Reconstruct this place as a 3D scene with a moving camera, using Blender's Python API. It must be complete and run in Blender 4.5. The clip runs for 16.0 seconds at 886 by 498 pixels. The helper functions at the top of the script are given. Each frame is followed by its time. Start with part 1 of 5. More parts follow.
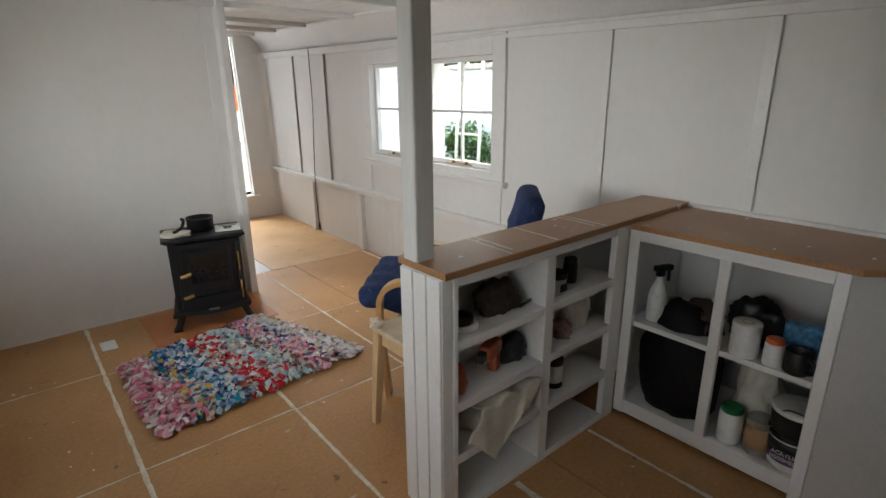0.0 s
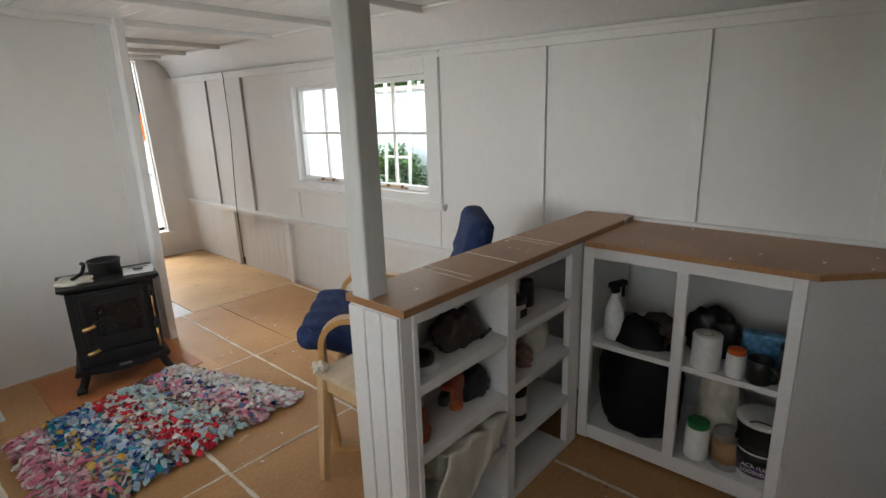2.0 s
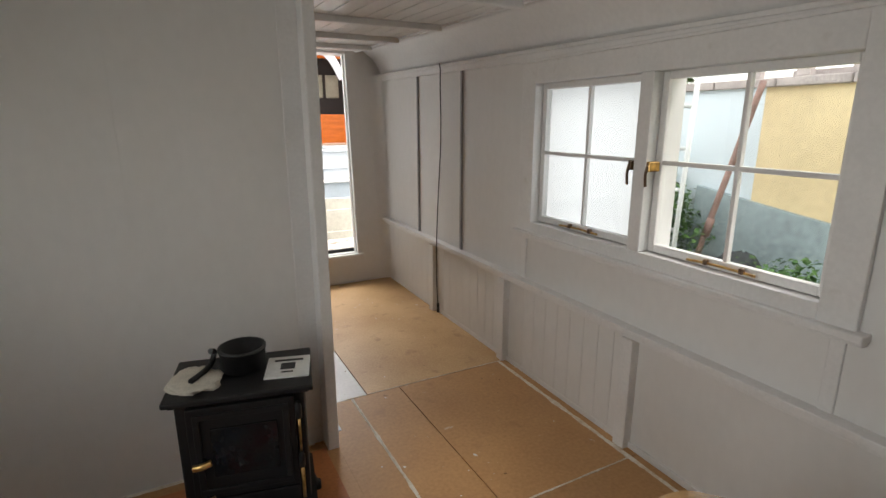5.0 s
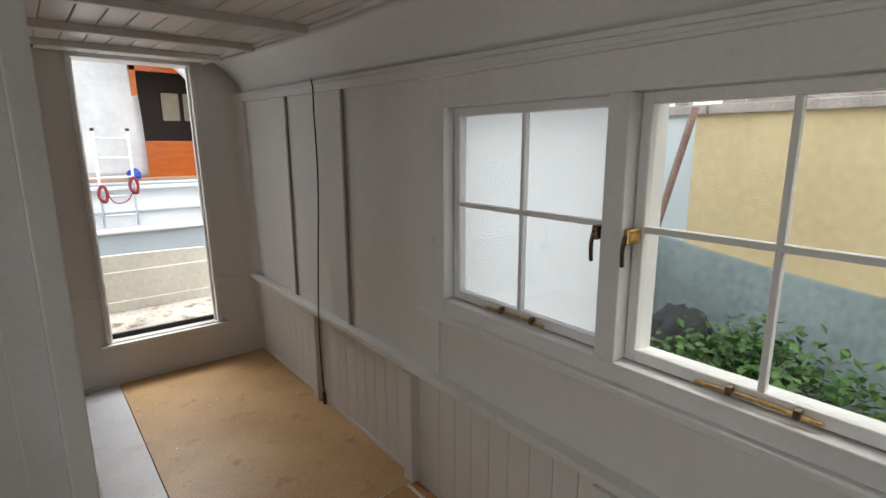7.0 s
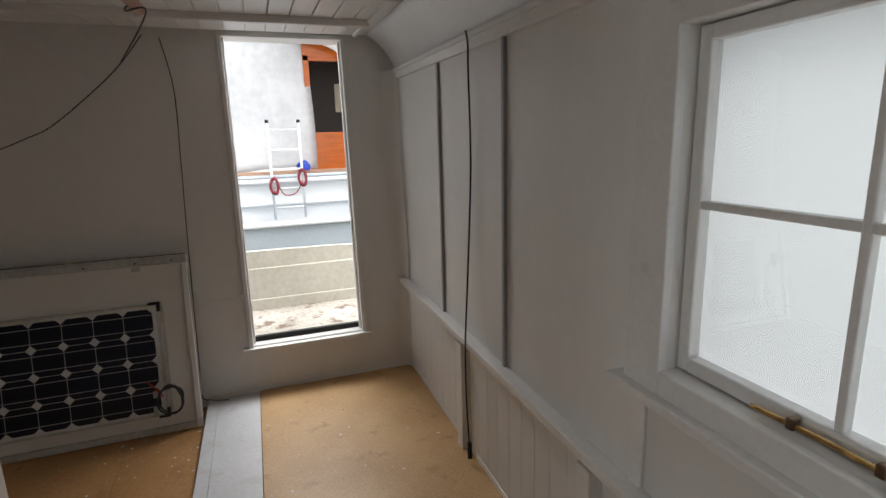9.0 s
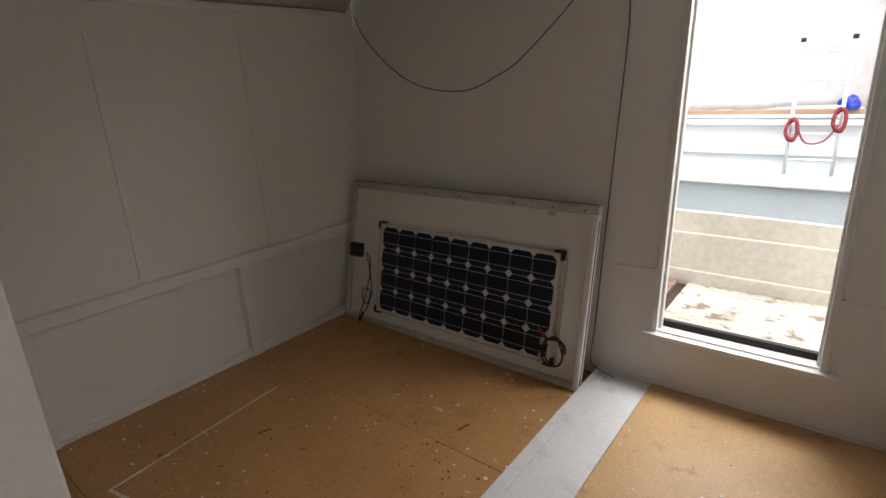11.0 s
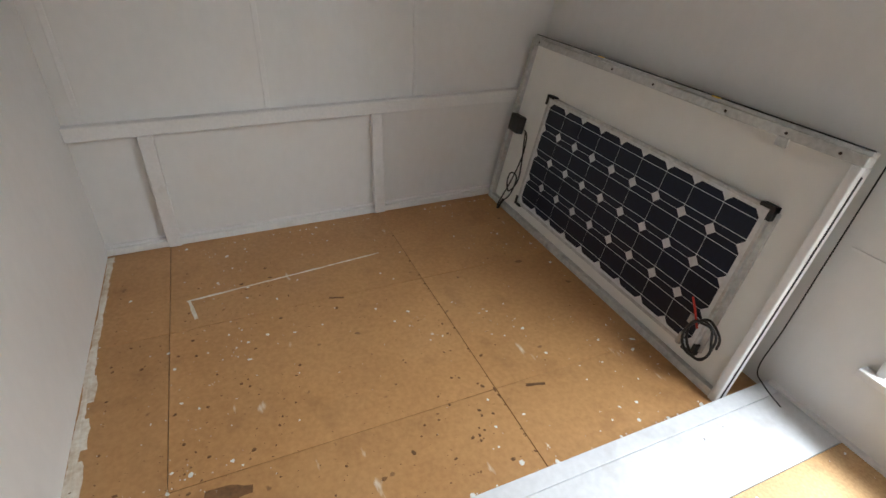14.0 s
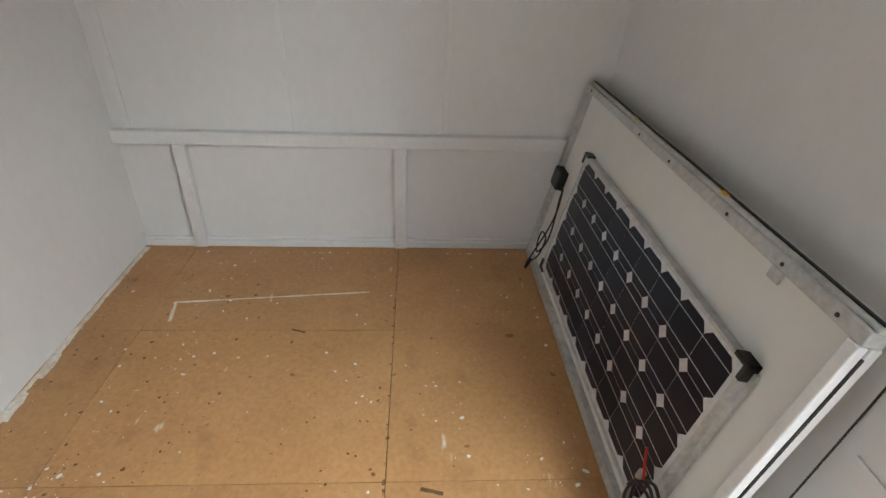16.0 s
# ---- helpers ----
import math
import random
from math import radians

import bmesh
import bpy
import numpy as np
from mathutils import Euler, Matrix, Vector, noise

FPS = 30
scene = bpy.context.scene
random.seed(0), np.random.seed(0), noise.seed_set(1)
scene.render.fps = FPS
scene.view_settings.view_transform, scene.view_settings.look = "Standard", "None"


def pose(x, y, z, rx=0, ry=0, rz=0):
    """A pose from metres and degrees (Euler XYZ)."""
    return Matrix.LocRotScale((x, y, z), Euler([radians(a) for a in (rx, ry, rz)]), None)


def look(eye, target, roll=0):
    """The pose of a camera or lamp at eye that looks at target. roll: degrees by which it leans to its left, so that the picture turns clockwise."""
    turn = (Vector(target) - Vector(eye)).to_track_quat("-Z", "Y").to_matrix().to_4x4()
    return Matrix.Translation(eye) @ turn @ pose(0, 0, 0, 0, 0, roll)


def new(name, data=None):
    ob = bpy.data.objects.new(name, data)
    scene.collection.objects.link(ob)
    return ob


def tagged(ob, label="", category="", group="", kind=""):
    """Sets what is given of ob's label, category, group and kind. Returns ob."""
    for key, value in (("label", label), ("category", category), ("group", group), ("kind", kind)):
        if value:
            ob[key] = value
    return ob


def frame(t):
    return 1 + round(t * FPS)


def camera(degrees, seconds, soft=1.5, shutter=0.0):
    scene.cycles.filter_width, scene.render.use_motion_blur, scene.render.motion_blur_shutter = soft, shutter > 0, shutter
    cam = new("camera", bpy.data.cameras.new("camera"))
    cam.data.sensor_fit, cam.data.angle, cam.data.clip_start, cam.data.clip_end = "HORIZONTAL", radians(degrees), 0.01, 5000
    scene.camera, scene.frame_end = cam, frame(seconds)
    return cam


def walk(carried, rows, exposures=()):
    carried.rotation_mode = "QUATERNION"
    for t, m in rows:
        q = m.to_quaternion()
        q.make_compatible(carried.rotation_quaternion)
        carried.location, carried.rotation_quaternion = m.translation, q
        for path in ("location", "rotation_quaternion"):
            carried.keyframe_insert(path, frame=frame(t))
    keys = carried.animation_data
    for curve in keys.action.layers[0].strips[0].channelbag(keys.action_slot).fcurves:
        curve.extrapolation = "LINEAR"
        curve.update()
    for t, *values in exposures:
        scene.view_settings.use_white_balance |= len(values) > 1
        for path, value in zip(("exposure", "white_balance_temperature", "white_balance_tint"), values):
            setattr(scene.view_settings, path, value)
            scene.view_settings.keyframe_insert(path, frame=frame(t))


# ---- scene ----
cam = camera(81.6, 16.0)
PATH = [
    (0, (0.043, 0.099, 1.418), (1.274, 1.563, 0.833), -0.5),
    (0.5, (0.05, 0.083, 1.419), (1.53, 1.288, 0.821), -0.6),
    (1, (0.079, 0.073, 1.41), (1.697, 1.063, 0.777), -0.9),
    (1.5, (0.095, 0.092, 1.431), (1.775, 1.025, 0.877), -0.9),
    (2, (0.101, 0.267, 1.395), (1.545, 1.555, 0.89), -1.8),
    (2.5, (0.175, 0.554, 1.369), (1.204, 2.18, 0.823), -2.3),
    (3, (0.25, 0.838, 1.383), (0.886, 2.633, 0.773), -2.0),
    (3.5, (0.261, 1.126, 1.439), (0.857, 2.947, 0.863), -1.3),
    (4, (0.358, 1.332, 1.461), (1.016, 3.144, 0.928), -2.0),
    (4.5, (0.592, 1.514, 1.466), (1.33, 3.298, 0.944), -1.1),
    (5, (0.751, 1.696, 1.452), (1.658, 3.412, 0.969), -0.1),
    (5.2, (0.806, 1.786, 1.46), (1.823, 3.442, 0.973), 0.5),
    (7.3, (1.314, 2.537, 1.515), (2.562, 4.052, 1.133), -0.6),
    (7.5, (1.352, 2.611, 1.508), (2.598, 4.132, 1.142), -1.2),
    (8, (1.408, 2.744, 1.509), (2.506, 4.377, 1.151), -1.5),
    (8.2, (1.458, 2.79, 1.496), (2.435, 4.499, 1.148), -1.9),
    (10.3, (1.985, 3.577, 1.397), (1.72, 5.485, 0.861), -1.8),
    (10.5, (2.041, 3.622, 1.428), (1.466, 5.458, 0.881), -2.5),
    (11, (2.169, 3.749, 1.451), (0.978, 5.239, 0.85), -2.7),
    (11.5, (2.131, 3.839, 1.445), (0.712, 5.115, 0.847), -2.1),
    (12, (2.062, 3.916, 1.439), (0.499, 4.96, 0.757), -0.4),
    (12.5, (2.05, 4.026, 1.407), (0.44, 4.829, 0.534), 0.5),
    (13, (2.072, 4.145, 1.381), (0.474, 4.818, 0.386), 0.8),
    (13.5, (2.06, 4.283, 1.389), (0.477, 4.935, 0.355), 1.9),
    (14, (2.004, 4.471, 1.362), (0.475, 5.18, 0.285), 2.6),
    (14.5, (2.009, 4.676, 1.378), (0.493, 5.338, 0.254), 3.2),
    (15, (1.993, 4.902, 1.392), (0.413, 5.485, 0.314), 5.7),
    (15.5, (1.906, 5.117, 1.379), (0.287, 5.574, 0.298), 3.8),
    (16, (1.915, 5.289, 1.425), (0.216, 5.401, 0.377), 2.5),
]
EXPOSURES = [
    (0, 0.8, 6250, 8), (1, 0.66, 6250, 8), (2, 0.78, 6250, 8), (2.5, 0.8, 6250, 8), (3, 0.68, 6300, 8), (3.5, 0.35, 6350, 9), (4.5, 0.22, 6550, 10), (5, 0.05, 6600, 10), (7.5, -0.5, 6450, 9), (8.2, -0.55, 6450, 9),
    (10.3, -0.2, 6500, 11), (11, -0.15, 6650, 11), (11.5, -0.08, 6500, 11), (12, 0.48, 6400, 10), (12.5, 0.88, 6300, 8), (13, 1.05, 6050, 6), (14, 1.14, 5900, 5), (15, 0.95, 5800, 4), (16, 1.4, 5700, 3),
]
walk(cam, [(t, look(eye, target, roll)) for t, eye, target, roll in PATH], EXPOSURES)

# ---------------------------------------------------------------- world, sun, large lights
world = bpy.data.worlds.new("overcast")
scene.world = world
world.use_nodes = True
wn = world.node_tree.nodes
sky = wn.new("ShaderNodeTexSky")
sky.sky_type = "NISHITA"
sky.sun_disc = False
sky.sun_elevation, sky.sun_rotation = radians(50), radians(120)
sky.air_density, sky.dust_density = 1.5, 4.0
mixw = wn.new("ShaderNodeMix")
mixw.data_type = "RGBA"
mixw.inputs[0].default_value = 0.75
mixw.inputs[7].default_value = (9.4, 9.3, 9.1, 1)
world.node_tree.links.new(sky.outputs[0], mixw.inputs[6])
world.node_tree.links.new(mixw.outputs[2], wn["Background"].inputs[0])
wn["Background"].inputs[1].default_value = 0.30

sun = new("sun", bpy.data.lights.new("sun", "SUN"))
sun.data.energy, sun.data.angle, sun.data.color = 1.4, radians(25), (1, 0.97, 0.92)
sun.matrix_world = look((6, -4, 10), (0, 0, 0))


def window_light(name, place, target, width, height, power, colour=(1.0, 0.985, 0.955), spread=180):
    lamp = new(name, bpy.data.lights.new(name, "AREA"))
    lamp.data.shape, lamp.data.size, lamp.data.size_y = "RECTANGLE", width, height
    lamp.data.energy, lamp.data.color = power, colour
    lamp.data.spread = radians(spread)
    lamp.matrix_world = look(place, target)
    return lamp


window_light("daylight_far_pane", (2.74, 3.57, 1.28), (1.0, 3.57, 1.28), 0.70, 0.76, 3.0)
window_light("daylight_west_window", (-0.72, 2.55, 1.27), (1.0, 2.55, 1.27), 1.45, 0.76, 9.5, spread=110)
# added fill lamp at an unseen opening, brightens the galley end
window_light("added_fill_west_rear", (-0.72, 0.52, 1.27), (1.0, 0.52, 1.27), 0.95, 0.70, 0.5)
window_light("daylight_bow_door", (2.25, 7.2, 2.6), (1.0, 5.0, 0.2), 1.8, 0.9, 125)

# ---------------------------------------------------------------- materials


def shader(name, colour, rough=0.5, metal=0.0, vary=0.08, scale=6.0, fine=60.0, bump=0.0, dark=None, random_amount=0.0, grain=None, spec=0.5):
    """A painted or solid surface: two scales of colour variation, fine relief, optional grain stretched along an axis."""
    m = bpy.data.materials.new(name)
    m.use_nodes = True
    nt = m.node_tree
    n, l = nt.nodes, nt.links
    b = n["Principled BSDF"]
    b.inputs["Roughness"].default_value, b.inputs["Metallic"].default_value = rough, metal
    b.inputs["Specular IOR Level"].default_value = spec
    co = n.new("ShaderNodeTexCoord")
    mp = n.new("ShaderNodeMapping")
    if grain:
        mp.inputs["Scale"].default_value = grain
    l.new(co.outputs["Object"], mp.inputs["Vector"])
    big, small = n.new("ShaderNodeTexNoise"), n.new("ShaderNodeTexNoise")
    big.inputs["Scale"].default_value, small.inputs["Scale"].default_value = scale, fine
    big.inputs["Detail"].default_value = 4
    small.inputs["Detail"].default_value = 5
    for t in (big, small):
        l.new(mp.outputs[0], t.inputs["Vector"])
    add = n.new("ShaderNodeMath")
    add.operation = "MULTIPLY_ADD"
    add.inputs[1].default_value = 0.5
    l.new(small.outputs["Fac"], add.inputs[0])
    half = n.new("ShaderNodeMath")
    half.operation = "MULTIPLY"
    half.inputs[1].default_value = 0.5
    l.new(big.outputs["Fac"], half.inputs[0])
    l.new(half.outputs[0], add.inputs[2])
    ramp = n.new("ShaderNodeValToRGB")
    c = Vector(colour)
    d = Vector(dark) if dark else c * (1 - 2.2 * vary)
    ramp.color_ramp.elements[0].position, ramp.color_ramp.elements[1].position = 0.36, 0.62
    ramp.color_ramp.elements[0].color, ramp.color_ramp.elements[1].color = (*d, 1), (*(c * (1 + vary * 0.5)), 1)
    l.new(add.outputs[0], ramp.inputs[0])
    out = ramp.outputs[0]
    if random_amount:
        info, hsv = n.new("ShaderNodeObjectInfo"), n.new("ShaderNodeHueSaturation")
        rng = n.new("ShaderNodeMapRange")
        rng.inputs["To Min"].default_value, rng.inputs["To Max"].default_value = 1 - random_amount, 1 + random_amount
        l.new(info.outputs["Random"], rng.inputs["Value"])
        l.new(rng.outputs[0], hsv.inputs["Value"])
        l.new(out, hsv.inputs["Color"])
        out = hsv.outputs[0]
    l.new(out, b.inputs["Base Color"])
    if bump:
        bp = n.new("ShaderNodeBump")
        bp.inputs["Strength"].default_value, bp.inputs["Distance"].default_value = bump, 0.004
        l.new(add.outputs[0], bp.inputs["Height"])
        l.new(bp.outputs[0], b.inputs["Normal"])
    return m


def spots(m, colour, scale, low, high, amount=1.0, seed=0.0, stretch=(1, 1, 1), noise_kind=False):
    """Lays blots of a second colour (drips, stains, flakes) over a material's base colour."""
    nt = m.node_tree
    n, l = nt.nodes, nt.links
    b = n["Principled BSDF"]
    old = b.inputs["Base Color"].links[0].from_socket
    co, mp = n.new("ShaderNodeNewGeometry"), n.new("ShaderNodeMapping")
    mp.inputs["Location"].default_value, mp.inputs["Scale"].default_value = (seed, seed * 1.7, 0), stretch
    l.new(co.outputs["Position"], mp.inputs["Vector"])
    warp = n.new("ShaderNodeTexNoise")
    warp.inputs["Scale"].default_value, warp.inputs["Detail"].default_value = scale * 1.6, 4
    l.new(mp.outputs[0], warp.inputs["Vector"])
    rng = n.new("ShaderNodeMapRange")
    rng.inputs["From Min"].default_value, rng.inputs["From Max"].default_value = low, high
    if noise_kind:
        l.new(warp.outputs["Fac"], rng.inputs["Value"])
        rng.inputs["To Min"].default_value, rng.inputs["To Max"].default_value = 0.0, amount
    else:
        vor = n.new("ShaderNodeTexVoronoi")
        vor.inputs["Scale"].default_value = scale
        mixv = n.new("ShaderNodeMix")
        mixv.data_type = "VECTOR"
        mixv.inputs[0].default_value = 0.07
        l.new(mp.outputs[0], mixv.inputs[4])
        l.new(warp.outputs["Color"], mixv.inputs[5])
        l.new(mixv.outputs[1], vor.inputs["Vector"])
        sub = n.new("ShaderNodeMath")
        sub.operation = "MULTIPLY_ADD"
        sub.inputs[1].default_value = 0.22
        sep = n.new("ShaderNodeSeparateColor")
        l.new(vor.outputs["Color"], sep.inputs[0])
        l.new(sep.outputs[0], sub.inputs[0])
        l.new(vor.outputs["Distance"], sub.inputs[2])
        l.new(sub.outputs[0], rng.inputs["Value"])
        rng.inputs["To Min"].default_value, rng.inputs["To Max"].default_value = amount, 0.0
    mx = n.new("ShaderNodeMix")
    mx.data_type = "RGBA"
    mx.inputs[7].default_value = (*colour, 1)
    l.new(rng.outputs[0], mx.inputs[0])
    l.new(old, mx.inputs[6])
    l.new(mx.outputs[2], b.inputs["Base Color"])
    return m


def glass_mat(name, tint=(1, 1, 1), rough=0.0):
    m = bpy.data.materials.new(name)
    m.use_nodes = True
    n, l = m.node_tree.nodes, m.node_tree.links
    n.remove(n["Principled BSDF"])
    tr, gl, mx = n.new("ShaderNodeBsdfTransparent"), n.new("ShaderNodeBsdfGlossy"), n.new("ShaderNodeMixShader")
    tr.inputs[0].default_value = (*tint, 1)
    gl.inputs["Roughness"].default_value = 0.02 + rough
    mx.inputs[0].default_value = 0.05
    l.new(tr.outputs[0], mx.inputs[1])
    l.new(gl.outputs[0], mx.inputs[2])
    l.new(mx.outputs[0], n["Material Output"].inputs[0])
    return m


WALL = shader("wall_paint", (0.80, 0.79, 0.775), 0.45, vary=0.016, scale=2.5, fine=24, bump=0.04, grain=(1, 1, 0.6))
spots(WALL, (0.66, 0.64, 0.60), 3.0, 0.56, 0.80, 0.15, 3.0, noise_kind=True)
TRIM = shader("trim_gloss_paint", (0.82, 0.81, 0.80), 0.32, vary=0.03, scale=5, fine=70, bump=0.10)
spots(TRIM, (0.5, 0.47, 0.42), 9.0, 0.66, 0.80, 0.3, 1.0, noise_kind=True)
# darker grey than TRIM, for the two battens nearest the bow
GREYTRIM = shader("grey_batten", (0.42, 0.42, 0.43), 0.5, vary=0.08, scale=5, fine=50)
CEIL = shader("ceiling_paint", (0.80, 0.79, 0.78), 0.34, vary=0.03, scale=3, fine=40, bump=0.10)
STRIP = shader("floor_white_paint", (0.72, 0.73, 0.76), 0.38, vary=0.05, scale=4, fine=50, bump=0.15)
spots(STRIP, (0.12, 0.10, 0.09), 16, 0.05, 0.08, 0.8, 2.0)
spots(STRIP, (0.45, 0.43, 0.42), 5, 0.58, 0.75, 0.5, 6.0, noise_kind=True)
BOARD = shader("hardboard", (0.51, 0.284, 0.116), 0.5, vary=0.075, scale=2.2, fine=60, bump=0.03, dark=(0.415, 0.215, 0.082), random_amount=0.07)
spots(BOARD, (0.24, 0.11, 0.04), 4.5, 0.60, 0.78, 0.4, 5.0, noise_kind=True)
spots(BOARD, (0.17, 0.08, 0.032), 10, 0.10, 0.15, 0.75, 8.0)
spots(BOARD, (0.14, 0.065, 0.03), 23, 0.09, 0.13, 0.35, 18.0)
spots(BOARD, (0.80, 0.78, 0.72), 14, 0.045, 0.075, 0.9, 1.0)
spots(BOARD, (0.78, 0.74, 0.66), 3.0, 0.70, 0.76, 0.75, 11.0, stretch=(1.0, 3.0, 1), noise_kind=True)
PALEBOARD = shader("pale_hardboard", (0.60, 0.39, 0.19), 0.45, vary=0.12, scale=2.6, fine=110, bump=0.05, dark=(0.47, 0.27, 0.115), random_amount=0.05)
spots(PALEBOARD, (0.30, 0.15, 0.06), 6, 0.60, 0.72, 0.55, 4.0, noise_kind=True)
spots(PALEBOARD, (0.85, 0.82, 0.76), 12, 0.045, 0.08, 0.9, 9.0)
DARKBOARD = shader("worktop_hardboard", (0.42, 0.225, 0.10), 0.38, vary=0.12, scale=3, fine=140, bump=0.06, dark=(0.30, 0.145, 0.06))
spots(DARKBOARD, (0.80, 0.76, 0.68), 7.0, 0.68, 0.72, 0.85, 2.0, stretch=(1, 3, 1), noise_kind=True)
spots(DARKBOARD, (0.82, 0.78, 0.70), 13, 0.04, 0.07, 0.9, 4.0)
TERRA = shader("hearth_board", (0.50, 0.18, 0.06), 0.5, vary=0.1, scale=4, fine=90, bump=0.05)
FILLER = shader("joint_filler", (0.78, 0.74, 0.66), 0.8, vary=0.15, scale=9, fine=60, bump=0.4, dark=(0.62, 0.51, 0.38))
GAP = shader("joint_shadow_dirt", (0.05, 0.03, 0.02), 0.9)
IRON = shader("black_iron", (0.012, 0.012, 0.013), 0.5, vary=0.2, scale=10, fine=120, bump=0.25)
IRONGLASS = shader("sooty_glass", (0.016, 0.016, 0.017), 0.12, vary=0.3, scale=6)
BRASS = shader("brass", (0.72, 0.48, 0.18), 0.32, 1.0, vary=0.15, scale=20, bump=0.1, dark=(0.36, 0.21, 0.08))
BRONZE = shader("tarnished_brass", (0.20, 0.13, 0.085), 0.42, 0.8, vary=0.2, scale=25, bump=0.1)
CHROME = shader("steel", (0.6, 0.6, 0.6), 0.25, 1.0)
FABRIC = shader("blue_upholstery", (0.030, 0.050, 0.135), 0.9, vary=0.2, scale=25, fine=400, bump=0.5, spec=0.2)
spots(FABRIC, (0.13, 0.17, 0.34), 38, 0.14, 0.26, 0.8, 0.0, stretch=(1, 1, 0.6))
BIRCH = shader("bent_birch", (0.58, 0.34, 0.13), 0.3, vary=0.08, scale=4, fine=30, grain=(2, 12, 12), bump=0.05)
PINE = shader("pale_pine", (0.68, 0.47, 0.25), 0.5, vary=0.12, scale=3, fine=22, grain=(10, 10, 1.2), bump=0.08)
PLY = shader("stool_ply", (0.66, 0.53, 0.36), 0.5, vary=0.1, scale=3, fine=22, grain=(1.5, 10, 10), bump=0.08)
CARD = shader("brown_cardboard", (0.50, 0.30, 0.145), 0.75, vary=0.1, scale=4, fine=60, grain=(6, 1, 6), bump=0.1)
TAPE = shader("clear_tape", (0.55, 0.38, 0.22), 0.12, vary=0.05)
WHITE = shader("white_plastic", (0.78, 0.78, 0.76), 0.4)
SPECK = shader("dried_dirt", (0.20, 0.10, 0.04), 0.8, vary=0.2)
PAPER = shader("paper", (0.80, 0.80, 0.78), 0.8, vary=0.05)
INK = shader("ink", (0.06, 0.06, 0.06), 0.8)
BLACK = shader("black_plastic", (0.012, 0.012, 0.013), 0.45, vary=0.2)
BAG = shader("black_bag", (0.005, 0.005, 0.006), 0.6, vary=0.3, scale=9, bump=0.5, spec=0.25)
PURPLE = shader("purple_label", (0.09, 0.03, 0.12), 0.4)
ORANGE = shader("orange_lid", (0.75, 0.13, 0.03), 0.4)
GREEN = shader("green_lid", (0.02, 0.20, 0.06), 0.4)
BLUE = shader("blue_cap", (0.01, 0.05, 0.45), 0.35)
LABELBLUE = shader("bottle_label", (0.16, 0.42, 0.72), 0.4, vary=0.3, scale=14)
LABELGREEN = shader("label_hills", (0.10, 0.36, 0.06), 0.4, vary=0.3, scale=20)
CLEAR = glass_mat("clear_plastic", (0.86, 0.90, 0.93), 0.05)
GLASS = glass_mat("window_glass", (0.97, 0.985, 0.98))
RED = shader("red_tool", (0.42, 0.10, 0.04), 0.5, vary=0.15)
CLOTH = shader("cream_cloth", (0.66, 0.62, 0.53), 0.9, vary=0.1, scale=12, fine=200, bump=0.5)
TIN = shader("tin", (0.45, 0.45, 0.44), 0.3, 0.9, vary=0.1)
DARKBROWN = shader("dark_brown", (0.05, 0.032, 0.02), 0.6, vary=0.2)
CELL = shader("solar_cell", (0.005, 0.009, 0.026), 0.28, vary=0.15, scale=8, spec=0.3)
BUSBAR = shader("busbar", (0.72, 0.73, 0.75), 0.35, 0.4)
BACKSHEET = shader("white_backsheet", (0.74, 0.75, 0.75), 0.25)
ALU = shader("dull_aluminium", (0.60, 0.60, 0.58), 0.42, 0.4, vary=0.12, scale=6, fine=50, bump=0.08)
spots(ALU, (0.25, 0.23, 0.2), 8, 0.60, 0.75, 0.6, 3.0, noise_kind=True)
PANEL = shader("panel_backing", (0.80, 0.79, 0.75), 0.5, vary=0.018, scale=2, fine=12)
RUBBER = shader("rubber", (0.015, 0.015, 0.015), 0.7)
YELLOW = shader("yellow_tag", (0.75, 0.50, 0.04), 0.5)
REDWIRE = shader("red_wire", (0.55, 0.03, 0.02), 0.5)
DECK = shader("weathered_deck", (0.50, 0.48, 0.44), 0.85, vary=0.25, scale=3, fine=40, bump=0.4, dark=(0.32, 0.28, 0.24))
spots(DECK, (0.13, 0.075, 0.05), 7, 0.55, 0.66, 0.8, 4.0, noise_kind=True)
CREAM = shader("cream_bulwark", (0.64, 0.62, 0.55), 0.5, vary=0.08, scale=3, fine=30, bump=0.1)
PALEBLUE = shader("pale_blue_hull", (0.60, 0.68, 0.76), 0.4, vary=0.05, scale=2)
HULLWHITE = shader("white_hull", (0.80, 0.82, 0.84), 0.35, vary=0.03, scale=2)
TARP = shader("white_tarpaulin", (0.84, 0.85, 0.87), 0.6, vary=0.05, scale=2, fine=12, bump=0.6)
MAHOG = shader("varnished_mahogany", (0.50, 0.115, 0.015), 0.18, vary=0.15, scale=3, fine=30, grain=(1, 8, 8))
CABIN = shader("dark_cabin_inside", (0.03, 0.02, 0.017), 0.7)
CABINPANE = shader("cabin_far_pane", (0.42, 0.37, 0.28), 0.4)
ROPE = shader("maroon_rope", (0.30, 0.045, 0.06), 0.9, vary=0.3, scale=40, fine=150, bump=0.6)
YELLOWHULL = shader("ochre_topside", (0.74, 0.60, 0.36), 0.85, vary=0.12, scale=1.6, fine=20, bump=0.2, dark=(0.64, 0.51, 0.30))
GREYBLUE = shader("grey_blue_lower_hull", (0.34, 0.42, 0.44), 0.7, vary=0.15, scale=2, fine=25, bump=0.2)
PALEHULL = shader("pale_grey_hull", (0.66, 0.74, 0.80), 0.5, vary=0.06, scale=1.5)
COPING = shader("hull_coping", (0.50, 0.44, 0.42), 0.8, vary=0.2, scale=6, bump=0.3)
